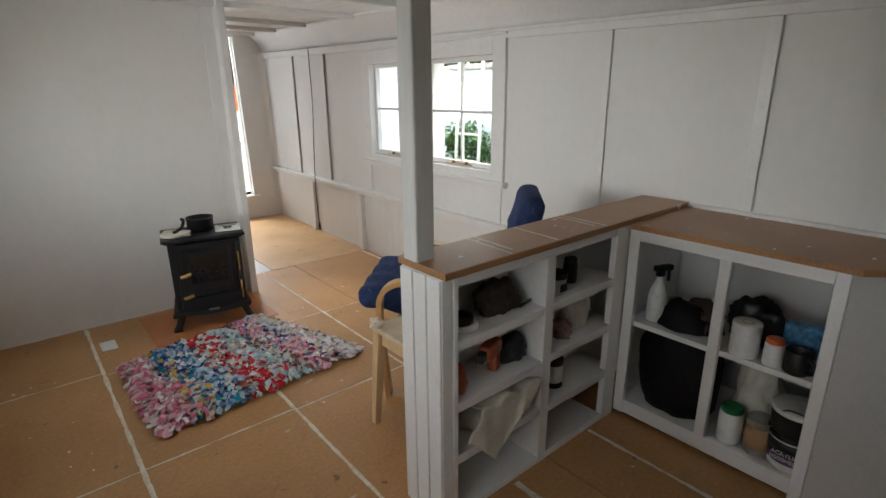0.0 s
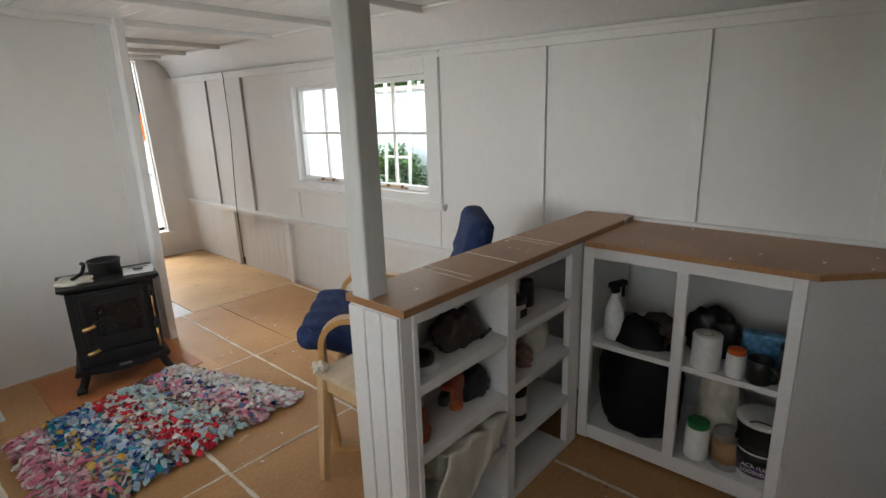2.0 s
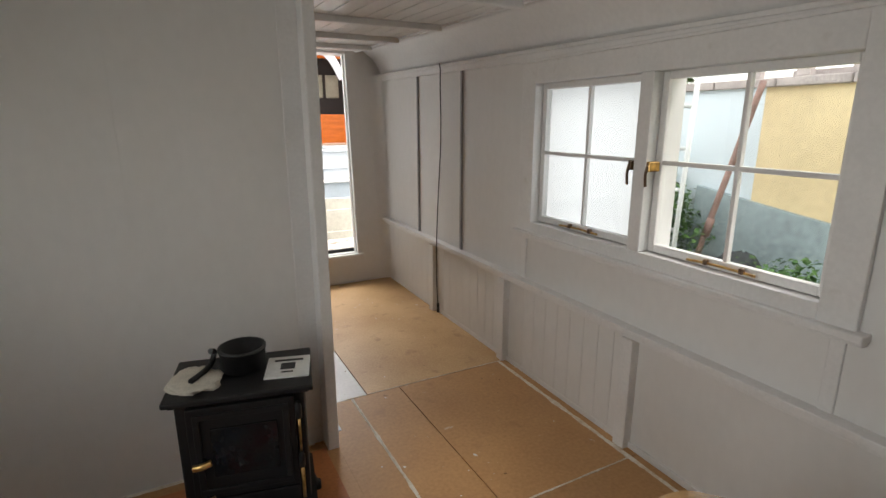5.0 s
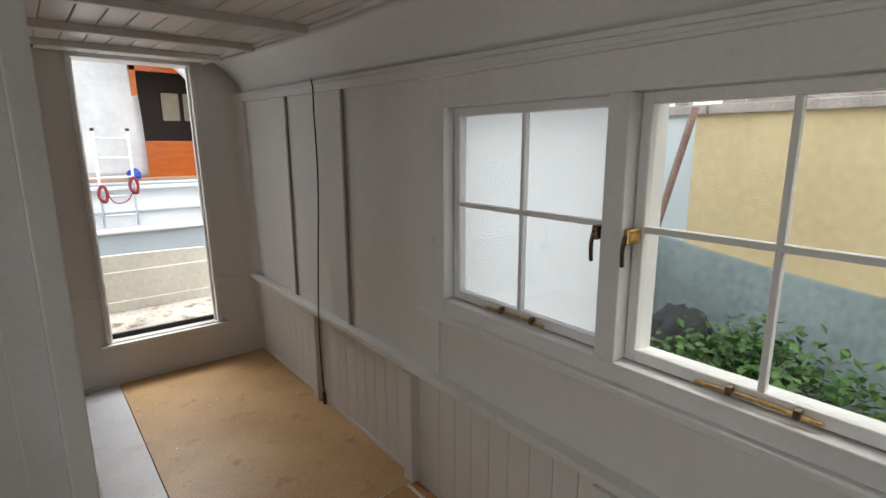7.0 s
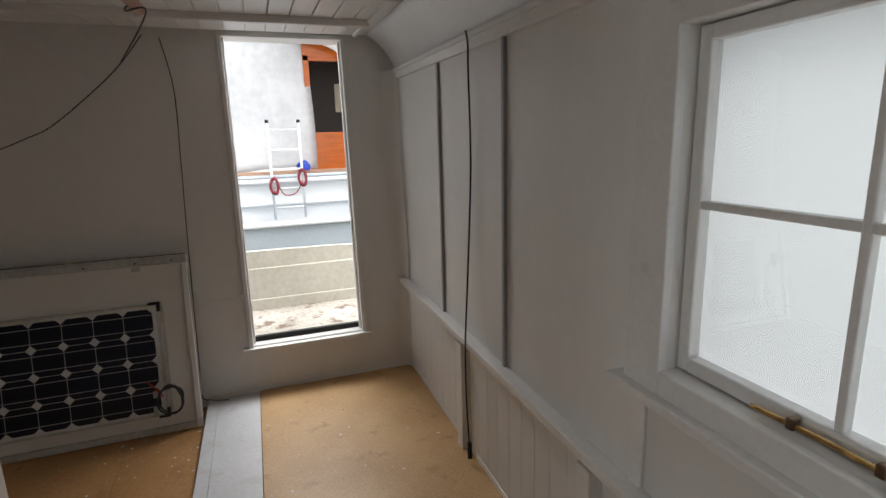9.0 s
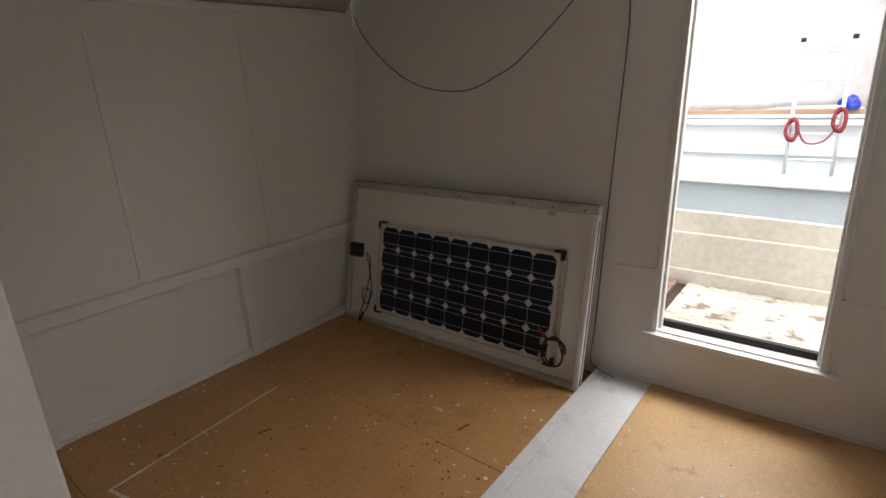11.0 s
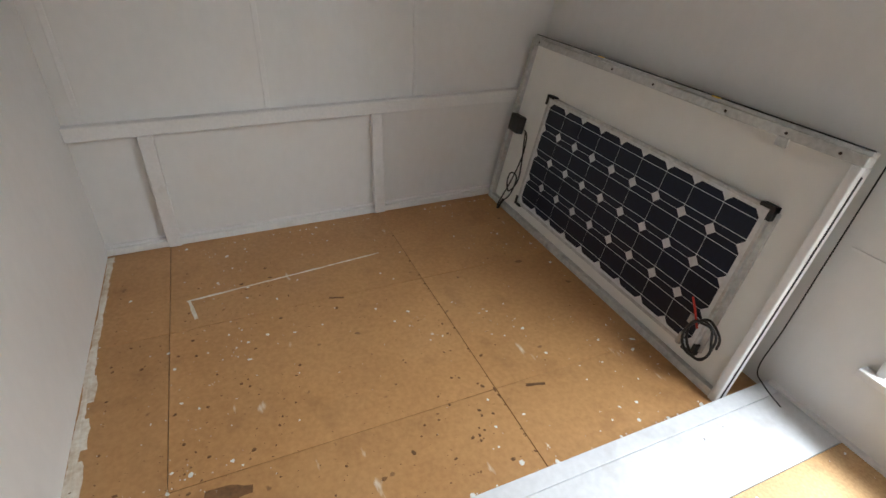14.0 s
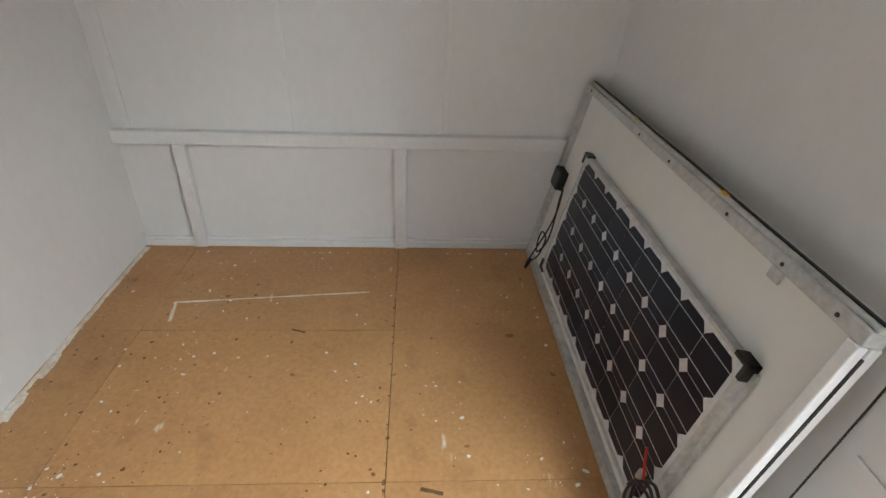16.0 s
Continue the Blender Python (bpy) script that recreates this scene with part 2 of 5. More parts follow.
RUST = shader("rusty_pipe", (0.33, 0.20, 0.17), 0.7, vary=0.25, scale=10, fine=60, bump=0.3)
GALV = shader("painted_ladder", (0.68, 0.70, 0.70), 0.5, vary=0.08)
LEAF = shader("leaf", (0.055, 0.15, 0.028), 0.5, vary=0.3, scale=6, fine=20)
LEAFL = shader("leaf_light", (0.11, 0.24, 0.05), 0.5, vary=0.3, scale=6, fine=20)
STEM = shader("stem", (0.10, 0.09, 0.04), 0.8)
GROUND = shader("rough_grass_ground", (0.10, 0.12, 0.05), 0.95, vary=0.3, scale=1.2, fine=30, bump=0.8, dark=(0.09, 0.075, 0.055))
COAL = shader("slate_heap", (0.05, 0.055, 0.06), 0.8, vary=0.3, scale=15, bump=0.8)

# ---------------------------------------------------------------- building helpers


def box(bm, x0, x1, y0, y1, z0, z1, bevel=0.0):
    r = bmesh.ops.create_cube(bm, size=1.0)
    vs = r["verts"]
    bmesh.ops.scale(bm, verts=vs, vec=(abs(x1 - x0), abs(y1 - y0), abs(z1 - z0)))
    bmesh.ops.translate(bm, verts=vs, vec=((x0 + x1) / 2, (y0 + y1) / 2, (z0 + z1) / 2))
    if bevel:
        es = list({e for v in vs for e in v.link_edges})
        bmesh.ops.bevel(bm, geom=es, offset=bevel, segments=2, affect="EDGES", profile=0.5)
    return bm


def boxes(*rows, bevel=0.0):
    bm = bmesh.new()
    for r in rows:
        box(bm, *r, bevel=bevel)
    return bm


def lathe(profile, steps=28, cx=0.0, cy=0.0):
    """A turned body from (radius, height) pairs."""
    bm = bmesh.new()
    rings = []
    for r, z in profile:
        rings.append([bm.verts.new((cx + r * math.cos(2 * math.pi * k / steps), cy + r * math.sin(2 * math.pi * k / steps), z)) for k in range(steps)])
    for a, b in zip(rings, rings[1:]):
        for k in range(steps):
            bm.faces.new((a[k], a[(k + 1) % steps], b[(k + 1) % steps], b[k]))
    bm.faces.new(rings[0][::-1])
    bm.faces.new(rings[-1])
    for f in bm.faces:
        f.smooth = len(f.verts) == 4
    return bm


def prism(outline, z0, z1, bevel=0.0):
    """A plan outline raised from z0 to z1."""
    bm = bmesh.new()
    lo = [bm.verts.new((x, y, z0)) for x, y in outline]
    hi = [bm.verts.new((x, y, z1)) for x, y in outline]
    k = len(lo)
    bm.faces.new(lo[::-1])
    bm.faces.new(hi)
    for i in range(k):
        bm.faces.new((lo[i], lo[(i + 1) % k], hi[(i + 1) % k], hi[i]))
    bmesh.ops.recalc_face_normals(bm, faces=bm.faces)
    if bevel:
        bmesh.ops.bevel(bm, geom=list(bm.edges), offset=bevel, segments=2, affect="EDGES")
    return bm


def sweep(points, radius=0.004, sides=8, flat=None, smooth=True):
    """A tube (or a flat strip, flat=(width, thickness), width along the plan normal) along points."""
    pts = [Vector(p) for p in points]
    if smooth and len(pts) > 2:
        fine = []
        for i in range(len(pts) - 1):
            p0, p1, p2, p3 = pts[max(i - 1, 0)], pts[i], pts[i + 1], pts[min(i + 2, len(pts) - 1)]
            for s in range(6):
                u = s / 6
                fine.append(0.5 * ((2 * p1) + (p2 - p0) * u + (2 * p0 - 5 * p1 + 4 * p2 - p3) * u * u + (3 * p1 - p0 - 3 * p2 + p3) * u ** 3))
        pts = fine + [pts[-1]]
    bm = bmesh.new()
    rings = []
    side = None
    for i, p in enumerate(pts):
        d = (pts[min(i + 1, len(pts) - 1)] - pts[max(i - 1, 0)]).normalized()
        if flat:
            side = Vector((0, 1, 0))
        elif side is None:
            side = d.cross(Vector((0.31, 0.52, 0.79))).normalized()
        else:
            side = (side - d * side.dot(d)).normalized()
        up = d.cross(side).normalized()
        if flat:
            w, h = flat[0] / 2, flat[1] / 2
            ring = [p + side * w + up * h, p - side * w + up * h, p - side * w - up * h, p + side * w - up * h]
        else:
            ring = [p + radius * (side * math.cos(2 * math.pi * k / sides) + up * math.sin(2 * math.pi * k / sides)) for k in range(sides)]
        rings.append([bm.verts.new(v) for v in ring])
    k = len(rings[0])
    for a, b in zip(rings, rings[1:]):
        for j in range(k):
            f = bm.faces.new((a[j], a[(j + 1) % k], b[(j + 1) % k], b[j]))
            f.smooth = not flat
    bm.faces.new(rings[0][::-1])
    bm.faces.new(rings[-1])
    bmesh.ops.recalc_face_normals(bm, faces=bm.faces)
    return bm


def cushion(x0, x1, y0, y1, z0, z1, puff=0.25, seg=10):
    """A stuffed slab with rounded edges."""
    bm = bmesh.new()
    bmesh.ops.create_cube(bm, size=1.0)
    bmesh.ops.subdivide_edges(bm, edges=list(bm.edges), cuts=seg, use_grid_fill=True)
    c = Vector(((x0 + x1) / 2, (y0 + y1) / 2, (z0 + z1) / 2))
    h = Vector((abs(x1 - x0), abs(y1 - y0), abs(z1 - z0)))
    r = min(h) * 0.42
    for v in bm.verts:
        p = Vector((v.co.x * h.x, v.co.y * h.y, v.co.z * h.z))
        inner = Vector([max(-a / 2 + r, min(a / 2 - r, q)) for q, a in zip(p, h)])
        d = p - inner
        if d.length > 1e-6:
            p = inner + d.normalized() * r
        v.co = c + p
    for f in bm.faces:
        f.smooth = True
    return bm


def mesh_of(name, bm, material):
    me = bpy.data.meshes.new(name)
    bm.to_mesh(me)
    bm.free()
    for m in material if isinstance(material, (list, tuple)) else [material]:
        me.materials.append(m)
    return me


def part(name, bm, material, parent, label=""):
    ob = new(name, mesh_of(name, bm, material))
    ob.parent = parent
    if label:
        ob["label"] = label
    return ob


def piece(name, me, parent, m=None):
    """One more object on a shared mesh."""
    ob = new(name, me)
    ob.parent = parent
    if m is not None:
        ob.matrix_basis = m
    return ob


def thing(name, label, category, m=None, group="", kind=""):
    ob = new(name)
    ob.empty_display_size = 0.05
    if m is not None:
        ob.matrix_world = m
    return tagged(ob, label, category, group, kind)


def solid(name, bm, material, label, category, m=None, group="", kind=""):
    ob = new(name, mesh_of(name, bm, material))
    if m is not None:
        ob.matrix_world = m
    return tagged(ob, label, category, group, kind)


# ---------------------------------------------------------------- plan
Y_REAR, Y_END, X_WEST = -1.45, 6.16, -0.505
Y_PART0, Y_PART1, X_PART = 3.835, 3.868, 1.296
Z_TOP, Z_COVE, Z_CEIL, LOW = 1.735, 1.735, 1.93, -0.045
SHEER = 0.0205  # the roof line rises towards the bow
# the east wall runs 0.9 degrees off the y axis; its own frame has x = 0 on the panel face and y along it
EAST = pose(2.425, 0, 0, 0, 0, -0.89)
WEST = pose(X_WEST, 0, 0)


def rise(bm, above=-9.0):
    """Lifts a level bmesh to the roof's slope, above a height only."""
    for v in bm.verts:
        if v.co.z > above:
            v.co.z += SHEER * (v.co.y - 0.92)
    return bm


# ---------------------------------------------------------------- floors
floor = solid("floor", boxes((X_WEST - 0.1, 2.56, Y_REAR - 0.1, 3.84, -0.10, -0.012), (1.29, 2.6, 3.84, Y_END + 0.1, -0.30, -0.012)), GAP, "dark sub-floor under hardboard sheets", "floor", kind="structure")
low_floor = solid("floor_low", boxes((X_WEST - 0.1, 1.29, 3.84, Y_END + 0.1, LOW - 0.10, LOW - 0.012)), GAP, "dark sub-floor of the sunken sleeping berth", "floor", kind="structure")


def sheets(parent, xs, ys, z, material, gap):
    for x0, x1, y0, y1 in [(a, b, c, d) for a, b in zip(xs, xs[1:]) for c, d in zip(ys, ys[1:])]:
        part("hardboard_sheet", boxes((x0 + gap, x1 - gap, y0 + gap, y1 - gap, z - 0.0115, z + random.uniform(-0.0008, 0.0008)), bevel=0.0012), material, parent)


# main room: sheets of about 0.64 by 0.96 m
sheets(floor, (X_WEST, 0.215), (Y_REAR, -0.74, 0.22, 1.18, 2.15, 3.12, 3.84), 0, BOARD, 0.0022)
sheets(floor, (0.215, 0.85), (Y_REAR, -0.74, 0.22, 1.18, 2.15, 3.09, 3.84), 0, BOARD, 0.0022)
sheets(floor, (0.85, 1.48), (Y_REAR, -0.74, 0.22, 1.18, 2.14, 3.08), 0, BOARD, 0.0022)
sheets(floor, (0.85, 1.2922), (3.08, 3.85), 0, BOARD, 0.0022)
sheets(floor, (1.2878, 1.48), (3.08, 4.13), 0, BOARD, 0.0022)
sheets(floor, (1.48, 1.755), (Y_REAR, 0.28, 1.18, 2.14, 3.07, 4.13), 0, BOARD, 0.0022)
sheets(floor, (1.755, 2.50), (Y_REAR, 0.28, 1.18, 2.14, 3.07, 4.13), 0, BOARD, 0.0022)
sheets(floor, (1.568, 2.52), (4.132, 6.13), 0.001, PALEBOARD, 0.0015)
sheets(low_floor, (X_WEST, 0.205), (3.85, 4.14, 5.205, 6.15), LOW, BOARD, 0.0012)
sheets(low_floor, (0.205, 0.925), (3.85, 4.14, 5.205, 6.15), LOW, BOARD, 0.0012)
sheets(low_floor, (0.925, 1.29), (3.85, 4.14, 5.205, 6.15), LOW, BOARD, 0.0012)
part("white_strip", boxes((1.3455, 1.566, 4.132, 6.13, -0.012, -0.001), bevel=0.001), STRIP, floor, "white painted floor board")
part("edge_batten", boxes((1.288, 1.344, 3.87, 6.13, LOW - 0.02, 0.004), bevel=0.002), STRIP, floor, "white painted step edge with nail heads")


def smear(x0, y0, x1, y1, width, z, seed):
    """An uneven line of filler along a joint."""
    rnd = random.Random(seed)
    a, b = Vector((x0, y0, 0)), Vector((x1, y1, 0))
    n = max(4, int((b - a).length / 0.02))
    d = (b - a).normalized()
    s = Vector((-d.y, d.x, 0))
    bm = bmesh.new()
    top = []
    for i in range(n + 1):
        p = a + (b - a) * i / n
        wob = 0.5 + 0.5 * noise.noise((seed * 3.1, i * 0.21, 0.3))
        wide = 1.3 * width * (0.35 + 0.9 * wob + rnd.uniform(-0.12, 0.12))
        p = p + s * rnd.uniform(-0.0012, 0.0012)
        top.append((bm.verts.new((p.x + s.x * wide / 2, p.y + s.y * wide / 2, z)), bm.verts.new((p.x, p.y, z + 0.0018)), bm.verts.new((p.x - s.x * wide / 2, p.y - s.y * wide / 2, z))))
    for p, q in zip(top, top[1:]):
        bm.faces.new((p[0], q[0], q[1], p[1]))
        bm.faces.new((p[1], q[1], q[2], p[2]))
    return bm


for k, (a, b, c, d, w) in enumerate([
        (0.215, Y_REAR, 0.215, 3.82, 0.017), (0.85, 0.3, 0.85, 3.06, 0.015), (1.48, 1.4, 1.48, 4.12, 0.013), (X_WEST, 3.12, 0.21, 3.12, 0.009),
        (0.22, 2.15, 0.85, 2.15, 0.010), (0.85, 2.14, 1.48, 2.14, 0.011), (1.48, 3.07, 2.42, 3.07, 0.008), (0.22, 3.09, 0.5, 3.09, 0.007),
        (1.755, 0.28, 1.755, 1.16, 0.017), (1.26, 0.3, 1.28, 1.15, 0.03), (1.45, 4.132, 2.46, 4.132, 0.006), (0.85, 3.08, 1.48, 3.08, 0.007), (X_WEST, 2.15, 0.21, 2.15, 0.009)]):
    part("joint_filler", smear(a, b, c, d, w, 0.0012, k + 1), FILLER, floor, "flaking white filler")
part("joint_filler", smear(0.015, 4.205, -0.07, 5.08, 0.010, LOW + 0.0012, 41), FILLER, low_floor, "white paint line")
part("joint_filler", smear(0.015, 4.215, 0.15, 4.24, 0.016, LOW + 0.0014, 42), FILLER, low_floor, "white paint line")
part("joint_filler", smear(X_WEST + 0.1, 3.828, 1.2, 3.828, 0.020, 0.0012, 43), FILLER, floor, "ragged white paint edge")
part("joint_filler", smear(-0.46, 3.885, 1.28, 3.882, 0.024, LOW + 0.0012, 44), FILLER, low_floor, "ragged white paint edge")
part("joint_filler", smear(2.405, 2.2, 2.425, 4.13, 0.022, 0.0012, 45), FILLER, floor, "ragged white paint edge")
part("paint_patch", boxes((0.25, 0.33, 3.40, 3.54, 0.0009, 0.002)), PAPER, floor, "square white patch")


# flecks of dried paint, too many to count
def flecks(n, x0, x1, y0, y1, z, seed):
    rnd = random.Random(seed)
    bm = bmesh.new()
    centres = [(rnd.uniform(x0, x1), rnd.uniform(y0, y1)) for _ in range(16)]
    for _ in range(n):
        c = rnd.choice(centres)
        spread = 0.09 if rnd.random() < 0.6 else 0.6
        x, y = min(x1, max(x0, rnd.gauss(c[0], spread))), min(y1, max(y0, rnd.gauss(c[1], spread)))
        r = 0.0018 + 0.0075 * rnd.random() ** 4
        s, turn, k = rnd.uniform(0.5, 1.6), rnd.uniform(0, 6.3), 6
        ring = []
        for i in range(k):
            a = 2 * math.pi * i / k
            u, v = r * s * math.cos(a) * rnd.uniform(0.6, 1.2), r * math.sin(a) * rnd.uniform(0.6, 1.2)
            ring.append(bm.verts.new((x + u * math.cos(turn) - v * math.sin(turn), y + u * math.sin(turn) + v * math.cos(turn), z)))
        tip = bm.verts.new((x, y, z + 0.0012))
        for i in range(k):
            bm.faces.new((ring[i], ring[(i + 1) % k], tip))
    return bm


for k, (x, y, w, l, mat) in enumerate(((0.98, 4.30, 0.035, 0.13, SPECK), (0.20, 4.80, 0.012, 0.06, SPECK), (0.95, 5.35, 0.012, 0.07, SPECK))):
    part("floor_stain", smear(x, y - l / 2, x + 0.02, y + l / 2, w, LOW + 0.0011, 60 + k), mat, low_floor, "dried stain on hardboard")
for k, x in enumerate((0.35, 0.55, 0.72, 0.88, 1.05)):
    part("paint_edge", smear(x, 3.89, x + 0.13, 3.90, 0.03, LOW + 0.0013, 70 + k), FILLER, low_floor, "ragged white paint edge")
tagged(part("paint_flecks", flecks(480, -0.42, 1.26, 3.9, 5.85, LOW + 0.0012, 5), PAPER, low_floor, "dried white paint flecks"), kind="stuff")
tagged(part("dirt_specks", flecks(420, -0.2, 1.2, 3.95, 5.2, LOW + 0.0011, 15), SPECK, low_floor, "dark brown specks of dirt"), kind="stuff")
tagged(part("dirt_specks", flecks(160, 0.3, 2.3, 2.0, 5.8, 0.0011, 16), SPECK, floor, "dark brown specks of dirt"), kind="stuff")
tagged(part("paint_flecks", flecks(330, -0.4, 2.3, 0.3, 4.0, 0.0012, 6), PAPER, floor, "dried white paint flecks"), kind="stuff")
tagged(part("paint_flecks", flecks(60, 1.6, 2.4, 5.1, 6.08, 0.0022, 7), PAPER, floor, "dried white paint flecks"), kind="stuff")

# ---------------------------------------------------------------- ceiling and coves
bm = bmesh.new()
CX0, CX1 = X_WEST + 0.18, 2.275
nb = 26
for i in range(nb):
    a = CX0 - 0.02 + (CX1 - CX0 + 0.04) * i / nb
    b = CX0 - 0.02 + (CX1 - CX0 + 0.04) * (i + 1) / nb
    box(bm, a + 0.0025, b - 0.0025, Y_REAR, Y_END + 0.05, Z_CEIL, Z_CEIL + 0.02, bevel=0.003)
box(bm, X_WEST - 0.1, 2.7, Y_REAR - 0.1, Y_END + 0.15, Z_CEIL + 0.016, Z_CEIL + 0.06)
rise(bm)
ceiling = solid("ceiling", bm, CEIL, "white glossy painted plank ceiling", "ceiling", kind="structure")
for y in (5.80, 5.25, 4.61, 3.80, 3.05, 2.32, 1.64, 0.96, 0.28, -0.4, -1.08):
    solid("ceiling_beam", rise(boxes((CX0, CX1, y - 0.025, y + 0.025, Z_CEIL - 0.035, Z_CEIL + 0.002), bevel=0.006)), CEIL, "white painted timber roof beam", "beam", group="roof beams")


def cove(x_wall, x_ceil, y0, y1, m, foot=Z_COVE, thick=0.04, n=8):
    """A curved panel from the wall's head to the ceiling."""
    bm = bmesh.new()
    rows = []
    for i in range(n + 1):
        u = i / n
        bulge = 0.022 * math.sin(math.pi * u)
        x = x_wall + (x_ceil - x_wall) * u + (0.6 if x_wall > x_ceil else -0.6) * bulge
        z = foot + (Z_CEIL + 0.004 - foot) * u + bulge
        o = thick if x_wall > x_ceil else -thick
        rows.append([bm.verts.new(q) for q in ((x, y0, z), (x, y1, z), (x + o, y1, z + thick), (x + o, y0, z + thick))])
    for a, b in zip(rows, rows[1:]):
        for j in range(4):
            f = bm.faces.new((a[j], a[(j + 1) % 4], b[(j + 1) % 4], b[j]))
            f.smooth = j == 0
    bm.faces.new(rows[0])
    bm.faces.new(rows[-1][::-1])
    bmesh.ops.recalc_face_normals(bm, faces=bm.faces)
    rise(bm)
    ob = new("cove", mesh_of("cove", bm, CEIL))
    ob.matrix_world = m
    return tagged(ob, "white painted sloping cove panel", "cove", kind="structure")


cove(0.0, -0.17, Y_REAR, Y_END + 0.05, EAST)
cove(0.0, 0.19, Y_REAR, Y_END + 0.05, WEST, 1.82)
solid("trim", rise(boxes((CX1 - 0.012, CX1 + 0.01, Y_REAR, Y_END + 0.02, Z_CEIL - 0.014, Z_CEIL + 0.003), bevel=0.004)), TRIM, "white ceiling edge bead", "trim", kind="structure")

# ---------------------------------------------------------------- east wall
WY0, WY1, WZ0, WZ1 = 2.462, 3.918, 0.915, 1.642


def wall_with_hole(y0, y1, z0, z1, hy0, hy1, hz0, hz1, d0, d1, extra=()):
    rows = [(d0, d1, y0, hy0, z0, z1), (d0, d1, hy1, y1, z0, z1), (d0, d1, hy0, hy1, z0, hz0), (d0, d1, hy0, hy1, hz1, z1)]
    return boxes(*rows, *extra)


east = new("wall_east", mesh_of("wall_east", rise(wall_with_hole(Y_REAR, Y_END + 0.1, -0.15, Z_CEIL + 0.05, WY0, WY1, WZ0, WZ1, 0.0, 0.16), 1.8), WALL))
east.matrix_world = EAST
tagged(east, "white painted panelled cabin side wall", "wall", kind="structure")


def ledge(y0, y1, z, deep, thick=0.03):
    return boxes((-deep, 0.002, y0, y1, z - thick, z), (-deep * 0.55, 0.002, y0, y1, z - thick - 0.022, z - thick + 0.002), bevel=0.004)


part("ledge", ledge(1.40, Y_END, 0.58, 0.055), TRIM, east, "white painted dado ledge")
part("ledge", ledge(Y_REAR, 1.16, 0.915, 0.035, 0.05), TRIM, east)
part("ledge", ledge(Y_REAR, 0.3, 0.405, 0.035), TRIM, east)
part("head_rail", rise(boxes((-0.02, 0.002, Y_REAR, Y_END, Z_TOP - 0.045, Z_TOP), (-0.032, 0.002, Y_REAR, Y_END, Z_TOP - 0.006, Z_TOP + 0.012), bevel=0.003)), TRIM, east)
for y in (5.425, 4.725, 1.655, 0.915, 0.285, -0.40):
    w = 0.010 if y > 3 else (0.018 if y > 1 else 0.026)
    part("batten", rise(boxes((-0.014, 0.002, y - w, y + w, 0.58 if y > 1.4 else 0.915, Z_TOP - 0.045), bevel=0.003), 1.5), GREYTRIM if y > 4 else TRIM, east)
for y in (3.985, 2.40):
    part("batten", boxes((-0.010, 0.002, y - 0.022, y + 0.022, 0.58, 0.835), bevel=0.003), TRIM, east)
for y in (5.135, 4.155, 3.16, 2.16, 1.5):
    part("stud", boxes((-0.045, 0.002, y - 0.035, y + 0.03, 0.0, 0.53), bevel=0.004), TRIM, east)
part("skirting", boxes((-0.014, 0.002, 1.4, Y_END, 0.0, 0.03), bevel=0.003), TRIM, east)
tongue = mesh_of("board", boxes((-0.012, 0.002, 0.0012, 0.0988, 0.03, 0.532), bevel=0.002), WALL)
for y0, y1 in ((5.17, 6.1), (4.18, 5.09), (3.16, 4.10)):
    for i in range(int((y1 - y0) / 0.1)):
        piece("board", tongue, east, pose(0, y0 + 0.1 * i, 0))

# window: casing, two casements of four panes
win = thing("window_1", "white painted timber window with two four-pane casements", "window", EAST, kind="structure")
part("casing", boxes((-0.022, 0.002, 2.355, 2.464, 0.855, 1.745), (-0.022, 0.002, 3.916, 4.03, 0.855, 1.745), (-0.022, 0.002, 2.464, 3.916, 1.64, 1.745), (-0.022, 0.002, 2.464, 3.916, 0.855, 0.917), (-0.022, 0.06, 3.162, 3.227, 0.917, 1.64), bevel=0.004), TRIM, win)
part("head_mould", boxes((-0.034, 0.002, 2.34, 4.045, 1.743, 1.757), bevel=0.004), TRIM, win)
part("window_sill", boxes((-0.05, 0.03, 2.325, 4.065, 0.835, 0.862), (-0.03, 0.01, 2.33, 4.06, 0.821, 0.837), bevel=0.005), TRIM, win)
part("reveal", boxes((0.062, 0.165, 2.452, 2.466, 0.91, 1.645), (0.062, 0.165, 3.914, 3.926, 0.91, 1.645), (0.062, 0.165, 2.466, 3.914, 0.903, 0.919), (0.062, 0.165, 3.161, 3.228, 0.919, 1.64)), TRIM, win)


